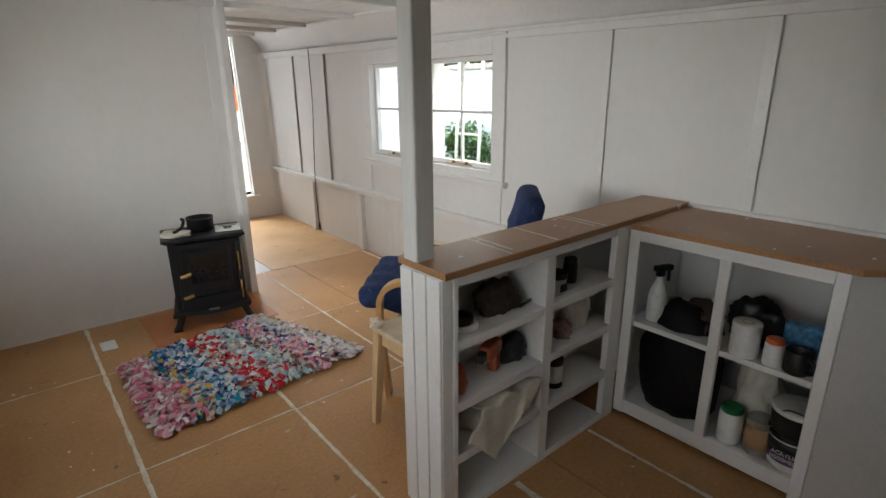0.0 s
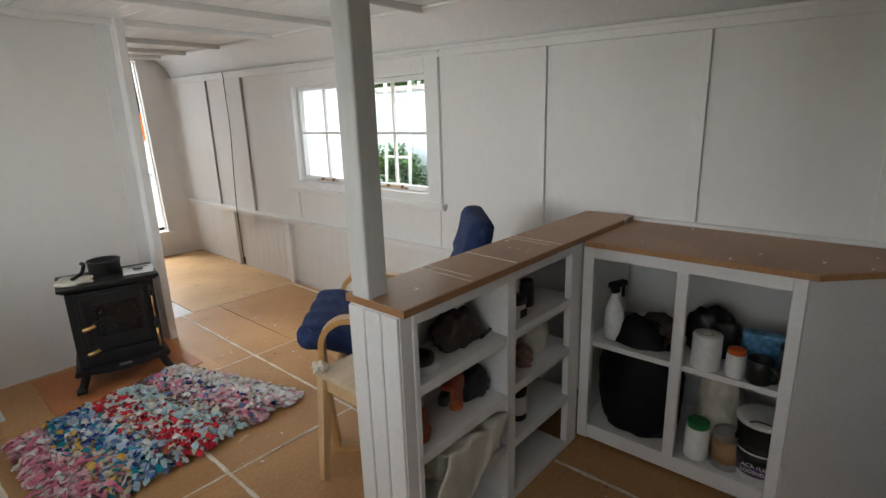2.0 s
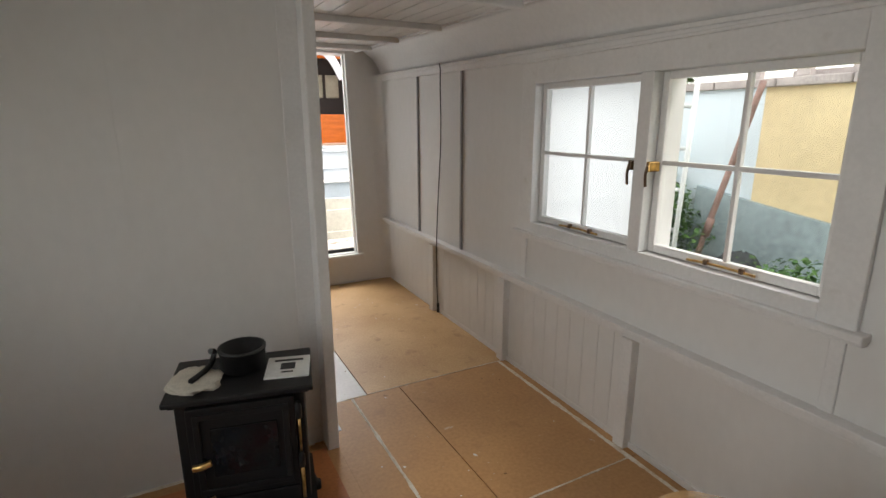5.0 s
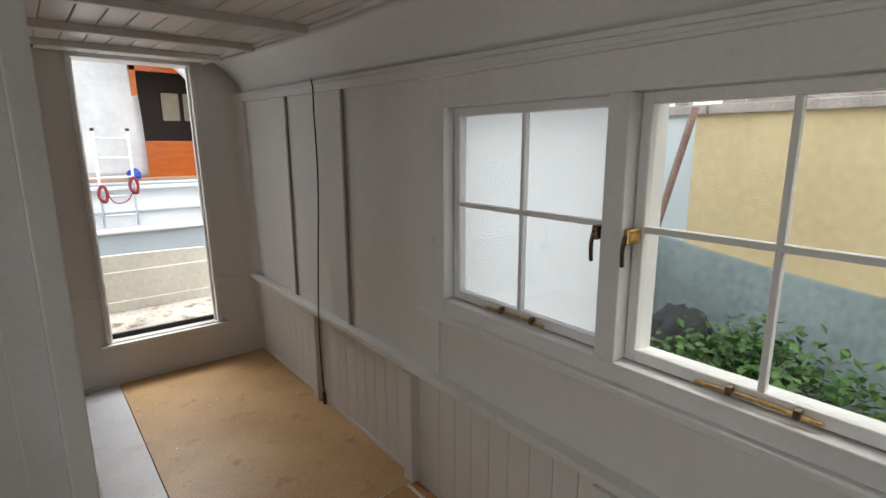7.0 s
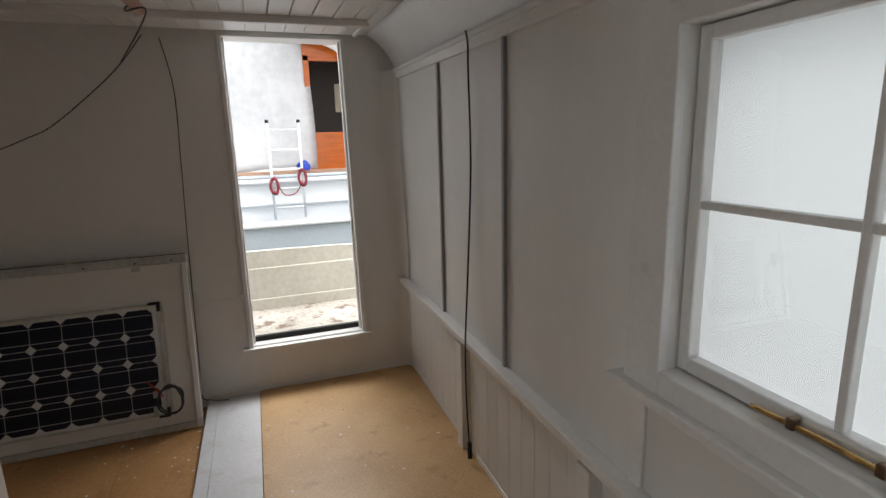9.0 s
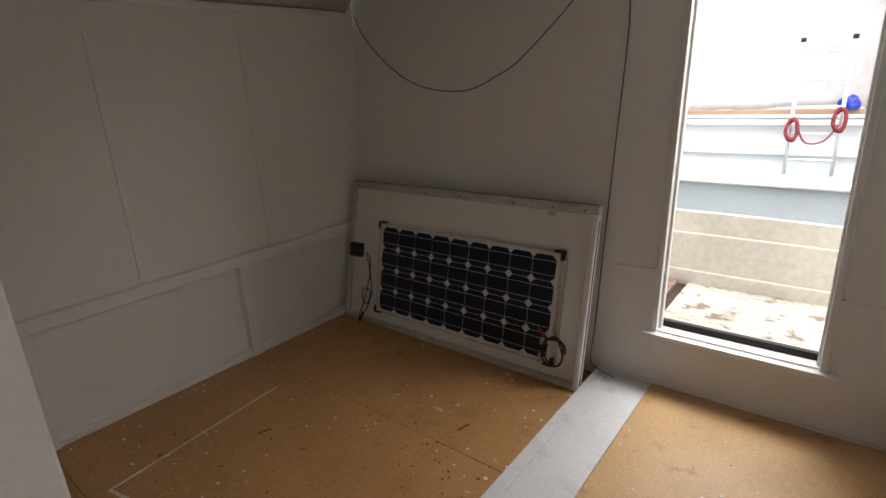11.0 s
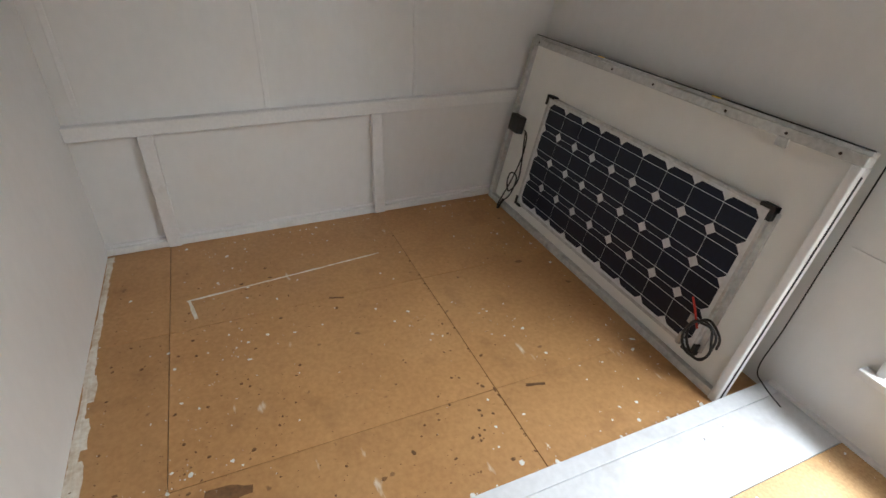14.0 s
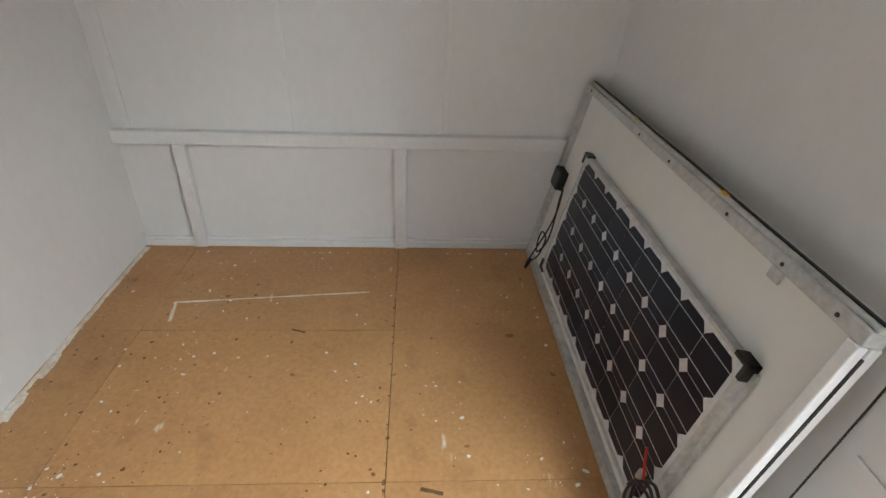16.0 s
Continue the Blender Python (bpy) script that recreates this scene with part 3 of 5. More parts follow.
def casement(y0, y1, z0, z1, stay_flip):
    sash = part("sash", boxes((0.03, 0.062, y0, y0 + 0.03, z0, z1), (0.03, 0.062, y1 - 0.03, y1, z0, z1), (0.03, 0.062, y0 + 0.03, y1 - 0.03, z0, z0 + 0.034), (0.03, 0.062, y0 + 0.03, y1 - 0.03, z1 - 0.03, z1), bevel=0.004), TRIM, win, "white painted casement sash")
    ym, zm = (y0 + y1) / 2, (z0 + z1) / 2 + 0.01
    part("glazing_bar", boxes((0.032, 0.056, ym - 0.008, ym + 0.008, z0 + 0.034, z1 - 0.03), bevel=0.003), TRIM, sash)
    part("glazing_bar", boxes((0.0325, 0.0555, y0 + 0.03, y1 - 0.03, zm - 0.009, zm + 0.009), bevel=0.003), TRIM, sash)
    for a, b in ((y0 + 0.03, ym - 0.008), (ym + 0.008, y1 - 0.03)):
        for c, d in ((z0 + 0.034, zm - 0.009), (zm + 0.009, z1 - 0.03)):
            pane = part("pane", boxes((0.044, 0.047, a, b, c, d)), GLASS, sash)
            pane.visible_shadow = False
    c = (y0 + y1) / 2
    stay = part("window_stay", sweep([(0.012, c - 0.13, z0 + 0.016), (0.010, c, z0 + 0.02), (0.012, c + 0.14, z0 + 0.014)], 0.005), BRASS, sash, "tarnished brass casement stay")
    part("stay_pin", boxes((0.0, 0.02, c - 0.09, c - 0.075, z0 + 0.012, z0 + 0.034), (0.0, 0.02, c + 0.05, c + 0.065, z0 + 0.012, z0 + 0.034), bevel=0.003), BRONZE, sash)
    return sash


s1 = casement(3.228, 3.916, 0.918, 1.639, False)
s2 = casement(2.465, 3.161, 0.918, 1.639, True)


def catch(parent, y, z, plate):
    part("handle", sweep([(-0.03, y, z + 0.012), (-0.034, y + 0.004, z - 0.02), (-0.03, y + 0.006, z - 0.05), (-0.026, y + 0.007, z - 0.072)], 0.006), BRONZE, parent, "brass window catch")
    part("catch_plate", boxes((-0.03, 0.03, y - 0.009, y + 0.009, z - 0.012, z + 0.028), bevel=0.004), plate, parent)


catch(s1, 3.242, 1.265, BRONZE)
catch(s2, 3.145, 1.265, BRASS)

# hanging lead on the east wall
lead = thing("hanging_cable", "thin black cable hanging down white wall", "cable", EAST)
part("lead", sweep([(-0.04, 4.985, 1.835), (-0.034, 4.98, 1.79), (-0.026, 5.0, 1.70), (-0.022, 5.0, 1.33), (-0.030, 5.03, 0.9), (-0.064, 4.99, 0.58), (-0.06, 5.0, 0.3), (-0.05, 5.0, 0.09)], 0.004), BLACK, lead)
part("plug", sweep([(-0.05, 5.0, 0.10), (-0.052, 4.995, 0.06), (-0.055, 4.985, 0.03)], 0.010), BLACK, lead)

# ---------------------------------------------------------------- west wall
LY0, LY1 = 2.05, 3.25
# opening from y 0.05 to 1.0 is added out of view to admit fill light
west = new("wall_west", mesh_of("wall_west", rise(wall_with_hole(1.5, Y_END + 0.1, LOW - 0.1, Z_CEIL + 0.06, LY0, LY1, 0.905, 1.66, -0.16, 0.0, ((-0.16, 0.0, Y_REAR, 0.05, LOW - 0.1, Z_CEIL + 0.06), (-0.16, 0.0, 1.0, 1.5, LOW - 0.1, Z_CEIL + 0.06), (-0.16, 0.0, 0.05, 1.0, LOW - 0.1, 0.905), (-0.16, 0.0, 0.05, 1.0, 1.62, Z_CEIL + 0.06))), 1.8), WALL))
west.matrix_world = WEST
tagged(west, "white painted panelled cabin side wall", "wall", kind="structure")
part("head_rail", rise(boxes((-0.002, 0.02, Y_REAR, Y_END, 1.79, 1.825), bevel=0.003)), TRIM, west)
part("ledge", boxes((-0.002, 0.04, Y_REAR, 3.835, 0.44, 0.47), (-0.002, 0.025, Y_REAR, 3.835, 0.425, 0.443), bevel=0.004), TRIM, west)
part("ledge", boxes((-0.002, 0.045, 3.868, Y_END, 0.525, 0.588), bevel=0.004), TRIM, west)
for y in (4.162, 5.215):
    part("stud", boxes((-0.002, 0.04, y - 0.03, y + 0.03, LOW, 0.525), bevel=0.004), TRIM, west)
part("skirting", boxes((-0.002, 0.03, 3.868, Y_END, LOW, LOW + 0.035), (-0.002, 0.018, 3.868, Y_END, LOW + 0.035, LOW + 0.05), bevel=0.004), TRIM, west)
for y in (3.946, 4.703, 5.44):
    part("batten", boxes((-0.002, 0.006, y - 0.02, y + 0.004, 0.588, Z_TOP + 0.02), bevel=0.002), TRIM, west)
for y in (3.36, 2.3, 1.3):
    part("stud", boxes((-0.002, 0.03, y - 0.025, y + 0.025, 0.0, 0.425), bevel=0.004), TRIM, west)
    part("batten", boxes((-0.002, 0.009, y - 0.015, y + 0.015, 0.47, 0.82), bevel=0.003), TRIM, west)
part("batten", boxes((-0.002, 0.012, 3.56, 3.59, 0.47, 1.71), bevel=0.003), TRIM, west)

lwin = thing("window_2", "white painted timber casement window, bright outside", "window", WEST, kind="structure")
part("casing", boxes((-0.002, 0.024, LY0 - 0.12, LY0, 0.855, 1.73), (-0.002, 0.024, LY1, 3.41, 0.855, 1.73), (-0.002, 0.024, LY0, LY1, 1.66, 1.73), (-0.002, 0.024, LY0, LY1, 0.855, 0.905), bevel=0.004), TRIM, lwin)
part("window_sill", boxes((-0.03, 0.06, LY0 - 0.14, 3.44, 0.828, 0.857), bevel=0.006), TRIM, lwin)
for a, b in ((LY0, 2.63), (2.69, LY1)):
    sash = part("sash", boxes((-0.055, -0.02, a, a + 0.035, 0.905, 1.66), (-0.055, -0.02, b - 0.035, b, 0.905, 1.66), (-0.055, -0.02, a + 0.035, b - 0.035, 0.905, 0.945), (-0.055, -0.02, a + 0.035, b - 0.035, 1.625, 1.66), bevel=0.004), TRIM, lwin)
    part("glazing_bar", boxes((-0.05, -0.026, a + 0.035, b - 0.035, 1.27, 1.288), bevel=0.003), TRIM, sash)
    part("glazing_bar", boxes((-0.0495, -0.0265, (a + b) / 2 - 0.008, (a + b) / 2 + 0.008, 0.945, 1.625), bevel=0.003), TRIM, sash)
    pane = part("pane", boxes((-0.041, -0.038, a + 0.035, b - 0.035, 0.945, 1.625)), GLASS, sash)
    pane.visible_shadow = False
    part("window_stay", sweep([(-0.008, b - 0.40, 0.925), (-0.002, b - 0.25, 0.932), (-0.008, b - 0.10, 0.925)], 0.006), BRASS, sash, "brass casement stay")
    part("stay_pin", boxes((-0.015, 0.008, b - 0.2, b - 0.18, 0.92, 0.95), bevel=0.003), BRONZE, sash)
part("mullion", boxes((-0.06, 0.02, 2.63, 2.69, 0.905, 1.66), bevel=0.004), TRIM, lwin)

# ---------------------------------------------------------------- rear wall, behind the walker
# never in view; added in place of an entrance to block light from behind
solid("wall_south", boxes((X_WEST - 0.16, 2.6, Y_REAR - 0.12, Y_REAR, -0.1, Z_CEIL + 0.06)), WALL, "unseen plain rear wall, added to shut out light", "wall", kind="structure")

# ---------------------------------------------------------------- partition
partition = solid("wall_partition", boxes((X_WEST, X_PART - 0.05, Y_PART0, Y_PART1, LOW - 0.05, Z_CEIL + 0.07)), WALL, "white painted board partition", "wall", kind="structure")
part("end_post", boxes((X_PART - 0.05, X_PART, Y_PART0 - 0.09, Y_PART1 + 0.02, LOW - 0.05, Z_CEIL + 0.07), bevel=0.005), TRIM, partition)
part("end_stile", boxes((X_PART - 0.125, X_PART - 0.05, Y_PART0 - 0.006, Y_PART0 + 0.002, 0.0, Z_CEIL + 0.055), bevel=0.002), TRIM, partition)
part("joint_cover", boxes((0.58, 0.60, Y_PART0 - 0.002, Y_PART0 + 0.002, 0.0, Z_CEIL + 0.055)), WALL, partition)

# ---------------------------------------------------------------- end wall with the glazed bow door opening
DX0, DX1, DZ0, DZ1 = 1.545, 2.222, 0.262, 2.04
END = pose(0, 6.13, 0, -4.6, 0, 0)
endw = new("wall_north", mesh_of("wall_north", boxes((X_WEST - 0.1, DX0, 0, 0.10, -0.3, 2.16), (DX1, 2.7, 0, 0.10, -0.3, 2.16), (DX0, DX1, 0, 0.10, -0.3, DZ0), (DX0, DX1, 0, 0.10, DZ1, 2.16)), WALL))
endw.matrix_world = END
tagged(endw, "white painted end wall, slightly raked", "wall", kind="structure")
door = thing("door_1", "tall white painted doorway opening onto foredeck", "doorway", END, kind="structure")
part("jamb", boxes((DX0 - 0.012, DX0 + 0.014, -0.014, 0.104, DZ0, DZ1), bevel=0.003), TRIM, door)
part("jamb", boxes((DX1 - 0.014, DX1 + 0.012, -0.014, 0.104, DZ0, DZ1), bevel=0.003), TRIM, door)
part("head", boxes((DX0 - 0.012, DX1 + 0.012, -0.014, 0.104, DZ1 - 0.012, DZ1 + 0.012), bevel=0.003), TRIM, door)
part("sill", boxes((DX0 - 0.045, DX1 + 0.045, -0.045, 0.02, DZ0 - 0.022, DZ0 + 0.004), (DX0, DX1, 0.0, 0.104, DZ0 - 0.01, DZ0 + 0.014), bevel=0.004), TRIM, door)
part("inner_bead", boxes((DX0 + 0.014, DX0 + 0.026, 0.03, 0.06, DZ0 + 0.015, DZ1 - 0.012), (DX1 - 0.026, DX1 - 0.014, 0.03, 0.06, DZ0 + 0.015, DZ1 - 0.012), bevel=0.002), TRIM, door)
part("threshold_seal", boxes((DX0 + 0.015, DX1 - 0.015, 0.075, 0.11, DZ0 + 0.012, DZ0 + 0.045), bevel=0.003), RUBBER, door, "black rubber threshold")
part("dado_line", boxes((1.30, DX0 - 0.012, -0.006, 0.002, 0.566, 0.574), (DX1 + 0.012, 2.50, -0.006, 0.002, 0.566, 0.574)), TRIM, endw)
part("stop_block", boxes((DX0 - 0.028, DX0 - 0.012, -0.02, 0.002, 0.555, 0.585), bevel=0.003), TRIM, endw)
part("stop_block", boxes((DX1 + 0.012, DX1 + 0.028, -0.02, 0.002, 0.555, 0.585), bevel=0.003), TRIM, endw)
part("fillet", boxes((1.30, 2.50, -0.02, 0.002, 0.0, 0.012), bevel=0.003), TRIM, endw)
# quarter-round corner between the end and the east wall
bm = bmesh.new()
ring0, ring1 = [], []
for i in range(9):
    a = math.pi / 2 * i / 8
    x, y = 2.515 - 0.09 * (1 - math.sin(a)), -0.09 * (1 - math.cos(a))
    ring0.append(bm.verts.new((x, y - 0.002, 0.0)))
    ring1.append(bm.verts.new((x, y - 0.002, 1.86)))
for i in range(8):
    bm.faces.new((ring0[i], ring0[i + 1], ring1[i + 1], ring1[i])).smooth = True
part("corner_round", bm, WALL, endw)
# cables on the end wall
swag = thing("swagged_cable", "thin black cable looped along white end wall", "cable", END)
part("lead", sweep([(-0.50, -0.012, 1.92), (-0.39, -0.014, 1.765), (-0.16, -0.014, 1.575), (0.09, -0.014, 1.46), (0.40, -0.014, 1.43), (0.62, -0.014, 1.505), (0.76, -0.014, 1.585), (1.03, -0.012, 1.83), (1.18, -0.012, 2.02)], 0.0026), BLACK, swag)
drop = thing("drop_cable", "thin black cable hanging to the floor", "cable", END)
part("lead", sweep([(1.26, -0.012, 2.01), (1.30, -0.012, 1.74), (1.292, -0.012, 1.35), (1.282, -0.014, 1.06), (1.268, -0.02, 0.56), (1.262, -0.03, 0.23), (1.255, -0.035, 0.04), (1.31, -0.06, 0.012), (1.40, -0.09, 0.008)], 0.0024), BLACK, drop)
pole = thing("boat_hook_pole", "pink-brown wooden pole tied under the ceiling", "pole")
part("shaft", sweep([(1.25, 4.62, 2.0), (1.325, 5.34, 1.93)], 0.022, 12, smooth=False), shader("pinkish_wood", (0.55, 0.33, 0.26), 0.5), pole)
part("tie", sweep([(1.325, 5.22, 1.93), (1.29, 5.28, 1.91), (1.35, 5.32, 1.915), (1.08, 6.2, 1.86)], 0.003), BLACK, pole)

# ================================================================ THINGS: front room
# worktop bookcase with open shelves (front face y = 1.17), post, corner cabinet
BX0, BX1, BY0, BY1 = 0.95, 1.95, 1.17, 1.37
bookcase = thing("bookcase", "white painted built-in bookcase with eight open compartments", "bookcase")
part("end_panel", boxes((BX0 - 0.012, BX0 + 0.03, BY0, BY1, 0.0, 0.895), bevel=0.002), TRIM, bookcase)
for i in range(3):
    part("end_board", boxes((BX0 - 0.020, BX0 - 0.010, BY0 + 0.003 + 0.067 * i, BY0 + 0.064 + 0.067 * i, 0.0, 0.893), bevel=0.003), TRIM, bookcase)
part("back_panel", boxes((BX0 + 0.03, 2.42, BY1 - 0.016, BY1, 0.0, 0.895)), WALL, bookcase)
part("stile", boxes((BX0 + 0.031, BX0 + 0.05, BY0 - 0.004, BY0 + 0.02, 0.0, 0.895), bevel=0.002), TRIM, bookcase)
part("stile", boxes((1.42, 1.47, BY0 - 0.004, BY1 - 0.018, 0.0, 0.86), bevel=0.003), TRIM, bookcase)
part("stile", boxes((1.86, 1.945, BY0 - 0.004, BY0 + 0.025, 0.0, 0.895), bevel=0.003), TRIM, bookcase)
part("top_rail", boxes((BX0 + 0.05, 1.86, BY0 - 0.003, BY0 + 0.02, 0.858, 0.895), bevel=0.003), TRIM, bookcase)
part("plinth", boxes((BX0 + 0.05, 1.42, BY0 - 0.003, BY1 - 0.018, 0.0, 0.03), (1.47, 1.86, BY0 - 0.003, BY1 - 0.018, 0.0, 0.03), bevel=0.003), TRIM, bookcase)
for z in (0.675, 0.455, 0.255):
    part("shelf", boxes((BX0 + 0.032, 1.42, BY0 - 0.002, BY1 - 0.018, z - 0.034, z), bevel=0.003), TRIM, bookcase)
for z in (0.675, 0.468, 0.25):
    part("shelf", boxes((1.47, 1.92, BY0 - 0.002, BY1 - 0.018, z - 0.034, z), bevel=0.003), TRIM, bookcase)

worktop = solid("worktop", boxes((0.935, 2.425, 1.150, 1.385, 0.897, 0.921), bevel=0.003), DARKBOARD, "brown hardboard bookcase top with paint scratches", "worktop")
for k, x in enumerate((1.22, 1.255, 1.46, 1.72, 1.755)):
    part("paint_line", smear(x, 1.156 + 0.03 * (k % 2), x + 0.012, 1.378, 0.005, 0.9215, 90 + k), FILLER, worktop, "dried white paint line")
post = solid("post", boxes((0.937, 1.007, 1.285, 1.357, 0.0, Z_CEIL + 0.02), bevel=0.006), shader("grey_white_post", (0.70, 0.70, 0.69), 0.4, vary=0.06, scale=4, fine=40, bump=0.15, grain=(1, 1, 0.2)), "white painted square roof post", "post", kind="structure")

cab = thing("corner_cabinet", "white painted doorless corner cabinet with shelves", "cabinet")
CXF, CY0, CY1 = 1.955, 0.42, 1.165
part("stile", boxes((CXF - 0.004, CXF + 0.022, CY1 - 0.045, CY1, 0.02, 0.875), bevel=0.003), TRIM, cab)
part("stile", boxes((CXF - 0.004, CXF + 0.022, 0.765, 0.805, 0.08, 0.83), bevel=0.003), TRIM, cab)
part("stile", boxes((CXF - 0.004, CXF + 0.022, CY0, CY0 + 0.04, 0.0, 0.875), bevel=0.003), TRIM, cab)
part("top_rail", boxes((CXF - 0.003, CXF + 0.02, CY0 + 0.04, CY1 - 0.045, 0.828, 0.875), bevel=0.003), TRIM, cab)
part("bottom_rail", boxes((CXF - 0.003, CXF + 0.02, CY0 + 0.04, CY1 - 0.045, 0.025, 0.09), bevel=0.003), TRIM, cab)
plan = [(CXF + 0.02, CY0 + 0.02), (2.41, 0.06), (2.41, CY1), (CXF + 0.02, CY1)]
part("bottom", prism(plan, 0.06, 0.088), TRIM, cab)
part("shelf", prism(plan, 0.445, 0.467), TRIM, cab)
part("side_panel", prism([(CXF + 0.012, CY0 - 0.002), (2.398, 0.02), (2.41, 0.04), (CXF + 0.022, CY0 + 0.02)], 0.015, 0.878), TRIM, cab, "plain white angled side panel")
part("inner_side", boxes((CXF + 0.022, 2.41, CY1 - 0.012, CY1 + 0.004, 0.02, 0.876)), TRIM, cab)
cabtop = solid("cabinet_top", prism([(1.925, 1.149), (1.925, 0.395), (2.31, 0.0), (2.424, 0.0), (2.424, 1.149)], 0.879, 0.901, bevel=0.002), DARKBOARD, "brown hardboard corner cabinet top with paint marks", "worktop")


# ---- small things on the shelves
def bottle_spray(x, y, z):
    t = thing("spray_bottle", "white plastic trigger spray bottle with black head", "bottle", pose(x, y, z, 0, 0, 70))
    part("body", lathe([(0.036, 0), (0.040, 0.01), (0.040, 0.10), (0.036, 0.13), (0.022, 0.165), (0.014, 0.19), (0.013, 0.20)]), WHITE, t)
    part("trigger_head", boxes((-0.014, 0.014, -0.055, 0.03, 0.222, 0.246), (-0.012, 0.012, -0.016, 0.016, 0.198, 0.226), (-0.006, 0.006, -0.052, -0.04, 0.17, 0.226), bevel=0.004), BLACK, t)


def tub(x, y, z, r, h, label, body, lid, band=None):
    t = thing("paint_tub", label, "tub", pose(x, y, z))
    part("body", lathe([(r * 0.9, 0), (r * 0.92, 0.006), (r, h * 0.93), (r, h)]), body, t)
    part("lid", lathe([(r * 1.04, h - 0.006), (r * 1.04, h + 0.008), (r * 0.9, h + 0.012), (r * 0.3, h + 0.010)]), lid, t)
    if band:
        part("label_band", lathe([(r * 0.945, h * 0.22), (r * 0.985, h * 0.72)]), band, t)
    return t


def jar(x, y, z, r, h, label, body, lid, name="jar"):
    t = thing(name, label, "jar", pose(x, y, z))
    part("body", lathe([(r * 0.92, 0), (r, 0.006), (r, h * 0.8), (r * 0.85, h * 0.88), (r * 0.82, h * 0.9)]), body, t)
    part("lid", lathe([(r * 0.9, h * 0.86), (r * 0.92, h * 0.88), (r * 0.92, h), (r * 0.84, h + 0.003)]), lid, t)
    return t


def can(x, y, z, r, h, label, body, band, name="tin_can"):
    t = thing(name, label, "can", pose(x, y, z))
    part("body", lathe([(r, 0), (r * 1.03, 0.003), (r, 0.006), (r, h - 0.006), (r * 1.03, h - 0.003), (r * 0.97, h), (r * 0.92, h - 0.008)]), body, t)
    part("label_band", lathe([(r * 1.012, h * 0.2), (r * 1.012, h * 0.8)]), band, t)
    return t


def lump(name, x, y, z, sx, sy, sz, material, label, category, seed, rough=0.25, rz=0.0):
    """A soft or crumpled thing with an uneven outline, flat below."""
    bm = bmesh.new()
    bmesh.ops.create_icosphere(bm, subdivisions=4, radius=1.0)
    for v in bm.verts:
        k = 1 + rough * noise.noise(v.co * 1.7 + Vector((seed, 0, 0))) + 0.4 * rough * noise.noise(v.co * 5 + Vector((0, seed, 0)))
        v.co = Vector((v.co.x * k * sx, v.co.y * k * sy, max(v.co.z * k, -0.5) * sz + 0.5 * sz))
    for f in bm.faces:
        f.smooth = True
    return solid(name, bm, material, label, category, pose(x, y, z, 0, 0, rz))


bottle_spray(2.06, 1.07, 0.467)
can(2.17, 1.04, 0.467, 0.03, 0.075, "small bare metal tin can", TIN, PAPER)
lump("cable_bundle", 2.13, 0.90, 0.467, 0.09, 0.075, 0.07, DARKBROWN, "tangled dark cable bundle", "cable", 3, 0.5)
lump("folded_dark_cloth", 2.19, 0.72, 0.467, 0.08, 0.10, 0.11, BLACK, "crumpled black cloth on the shelf", "cloth", 5, 0.4)
roll = thing("kitchen_roll", "white paper kitchen roll standing upright", "paper roll", pose(2.02, 0.70, 0.467))
part("paper", lathe([(0.020, 0.001), (0.048, 0.0), (0.050, 0.004), (0.050, 0.126), (0.048, 0.13), (0.020, 0.129)]), PAPER, roll)
part("core", lathe([(0.0205, 0.0), (0.0205, 0.1295), (0.017, 0.130), (0.016, 0.10)]), CARD, roll)
jar(2.01, 0.60, 0.467, 0.032, 0.10, "glass jar with bright orange lid", PAPER, ORANGE)
mug = thing("mug", "dark brown glazed mug", "mug", pose(2.01, 0.525, 0.467))
part("body", lathe([(0.034, 0), (0.040, 0.006), (0.041, 0.085), (0.039, 0.087), (0.036, 0.084), (0.035, 0.02)]), BLACK, mug)
part("handle", sweep([(-0.02, -0.035, 0.07), (-0.032, -0.055, 0.06), (-0.032, -0.055, 0.03), (-0.02, -0.035, 0.018)], 0.006), BLACK, mug)
solid("blue_packet", boxes((-0.02, 0.02, -0.075, 0.075, 0, 0.13), bevel=0.008), LABELBLUE, "pale blue plastic food packet", "packet", pose(2.16, 0.54, 0.475, 0, -12, 8))
jar(2.08, 0.455, 0.467, 0.03, 0.13, "small clear jar with dark lid", TIN, DARKBROWN)
lump("black_bin_bag", 2.11, 0.96, 0.088, 0.13, 0.17, 0.33, BAG, "stuffed shiny black bin bag", "bag", 9, 0.18)
jar(2.02, 0.70, 0.088, 0.043, 0.15, "white pot with dark green screw lid", PAPER, GREEN, "paint_pot")
can(2.03, 0.60, 0.088, 0.047, 0.145, "dented paint-stained open metal tin", TIN, CARD)
lump("clear_bag", 2.15, 0.66, 0.088, 0.07, 0.09, 0.25, CLOTH, "crumpled pale plastic bag", "bag", 14, 0.35)
pt = tub(2.05, 0.495, 0.088, 0.082, 0.13, "white paint tub with purple and black label", WHITE, BLACK, PURPLE)
part("label_block", lathe([(0.0835, 0.075), (0.0845, 0.115)]), BLACK, pt)
part("upper_tub", lathe([(0.078, 0.142), (0.080, 0.148), (0.086, 0.215), (0.086, 0.225), (0.08, 0.23)]), BLACK, pt)
part("upper_lid", lathe([(0.089, 0.222), (0.089, 0.234), (0.08, 0.237), (0.02, 0.236)]), WHITE, pt)
part("bail_handle", sweep([(-0.06, 0.06, 0.20), (-0.075, 0.02, 0.245), (-0.055, -0.04, 0.235), (-0.02, -0.085, 0.20)], 0.003), BLACK, pt)


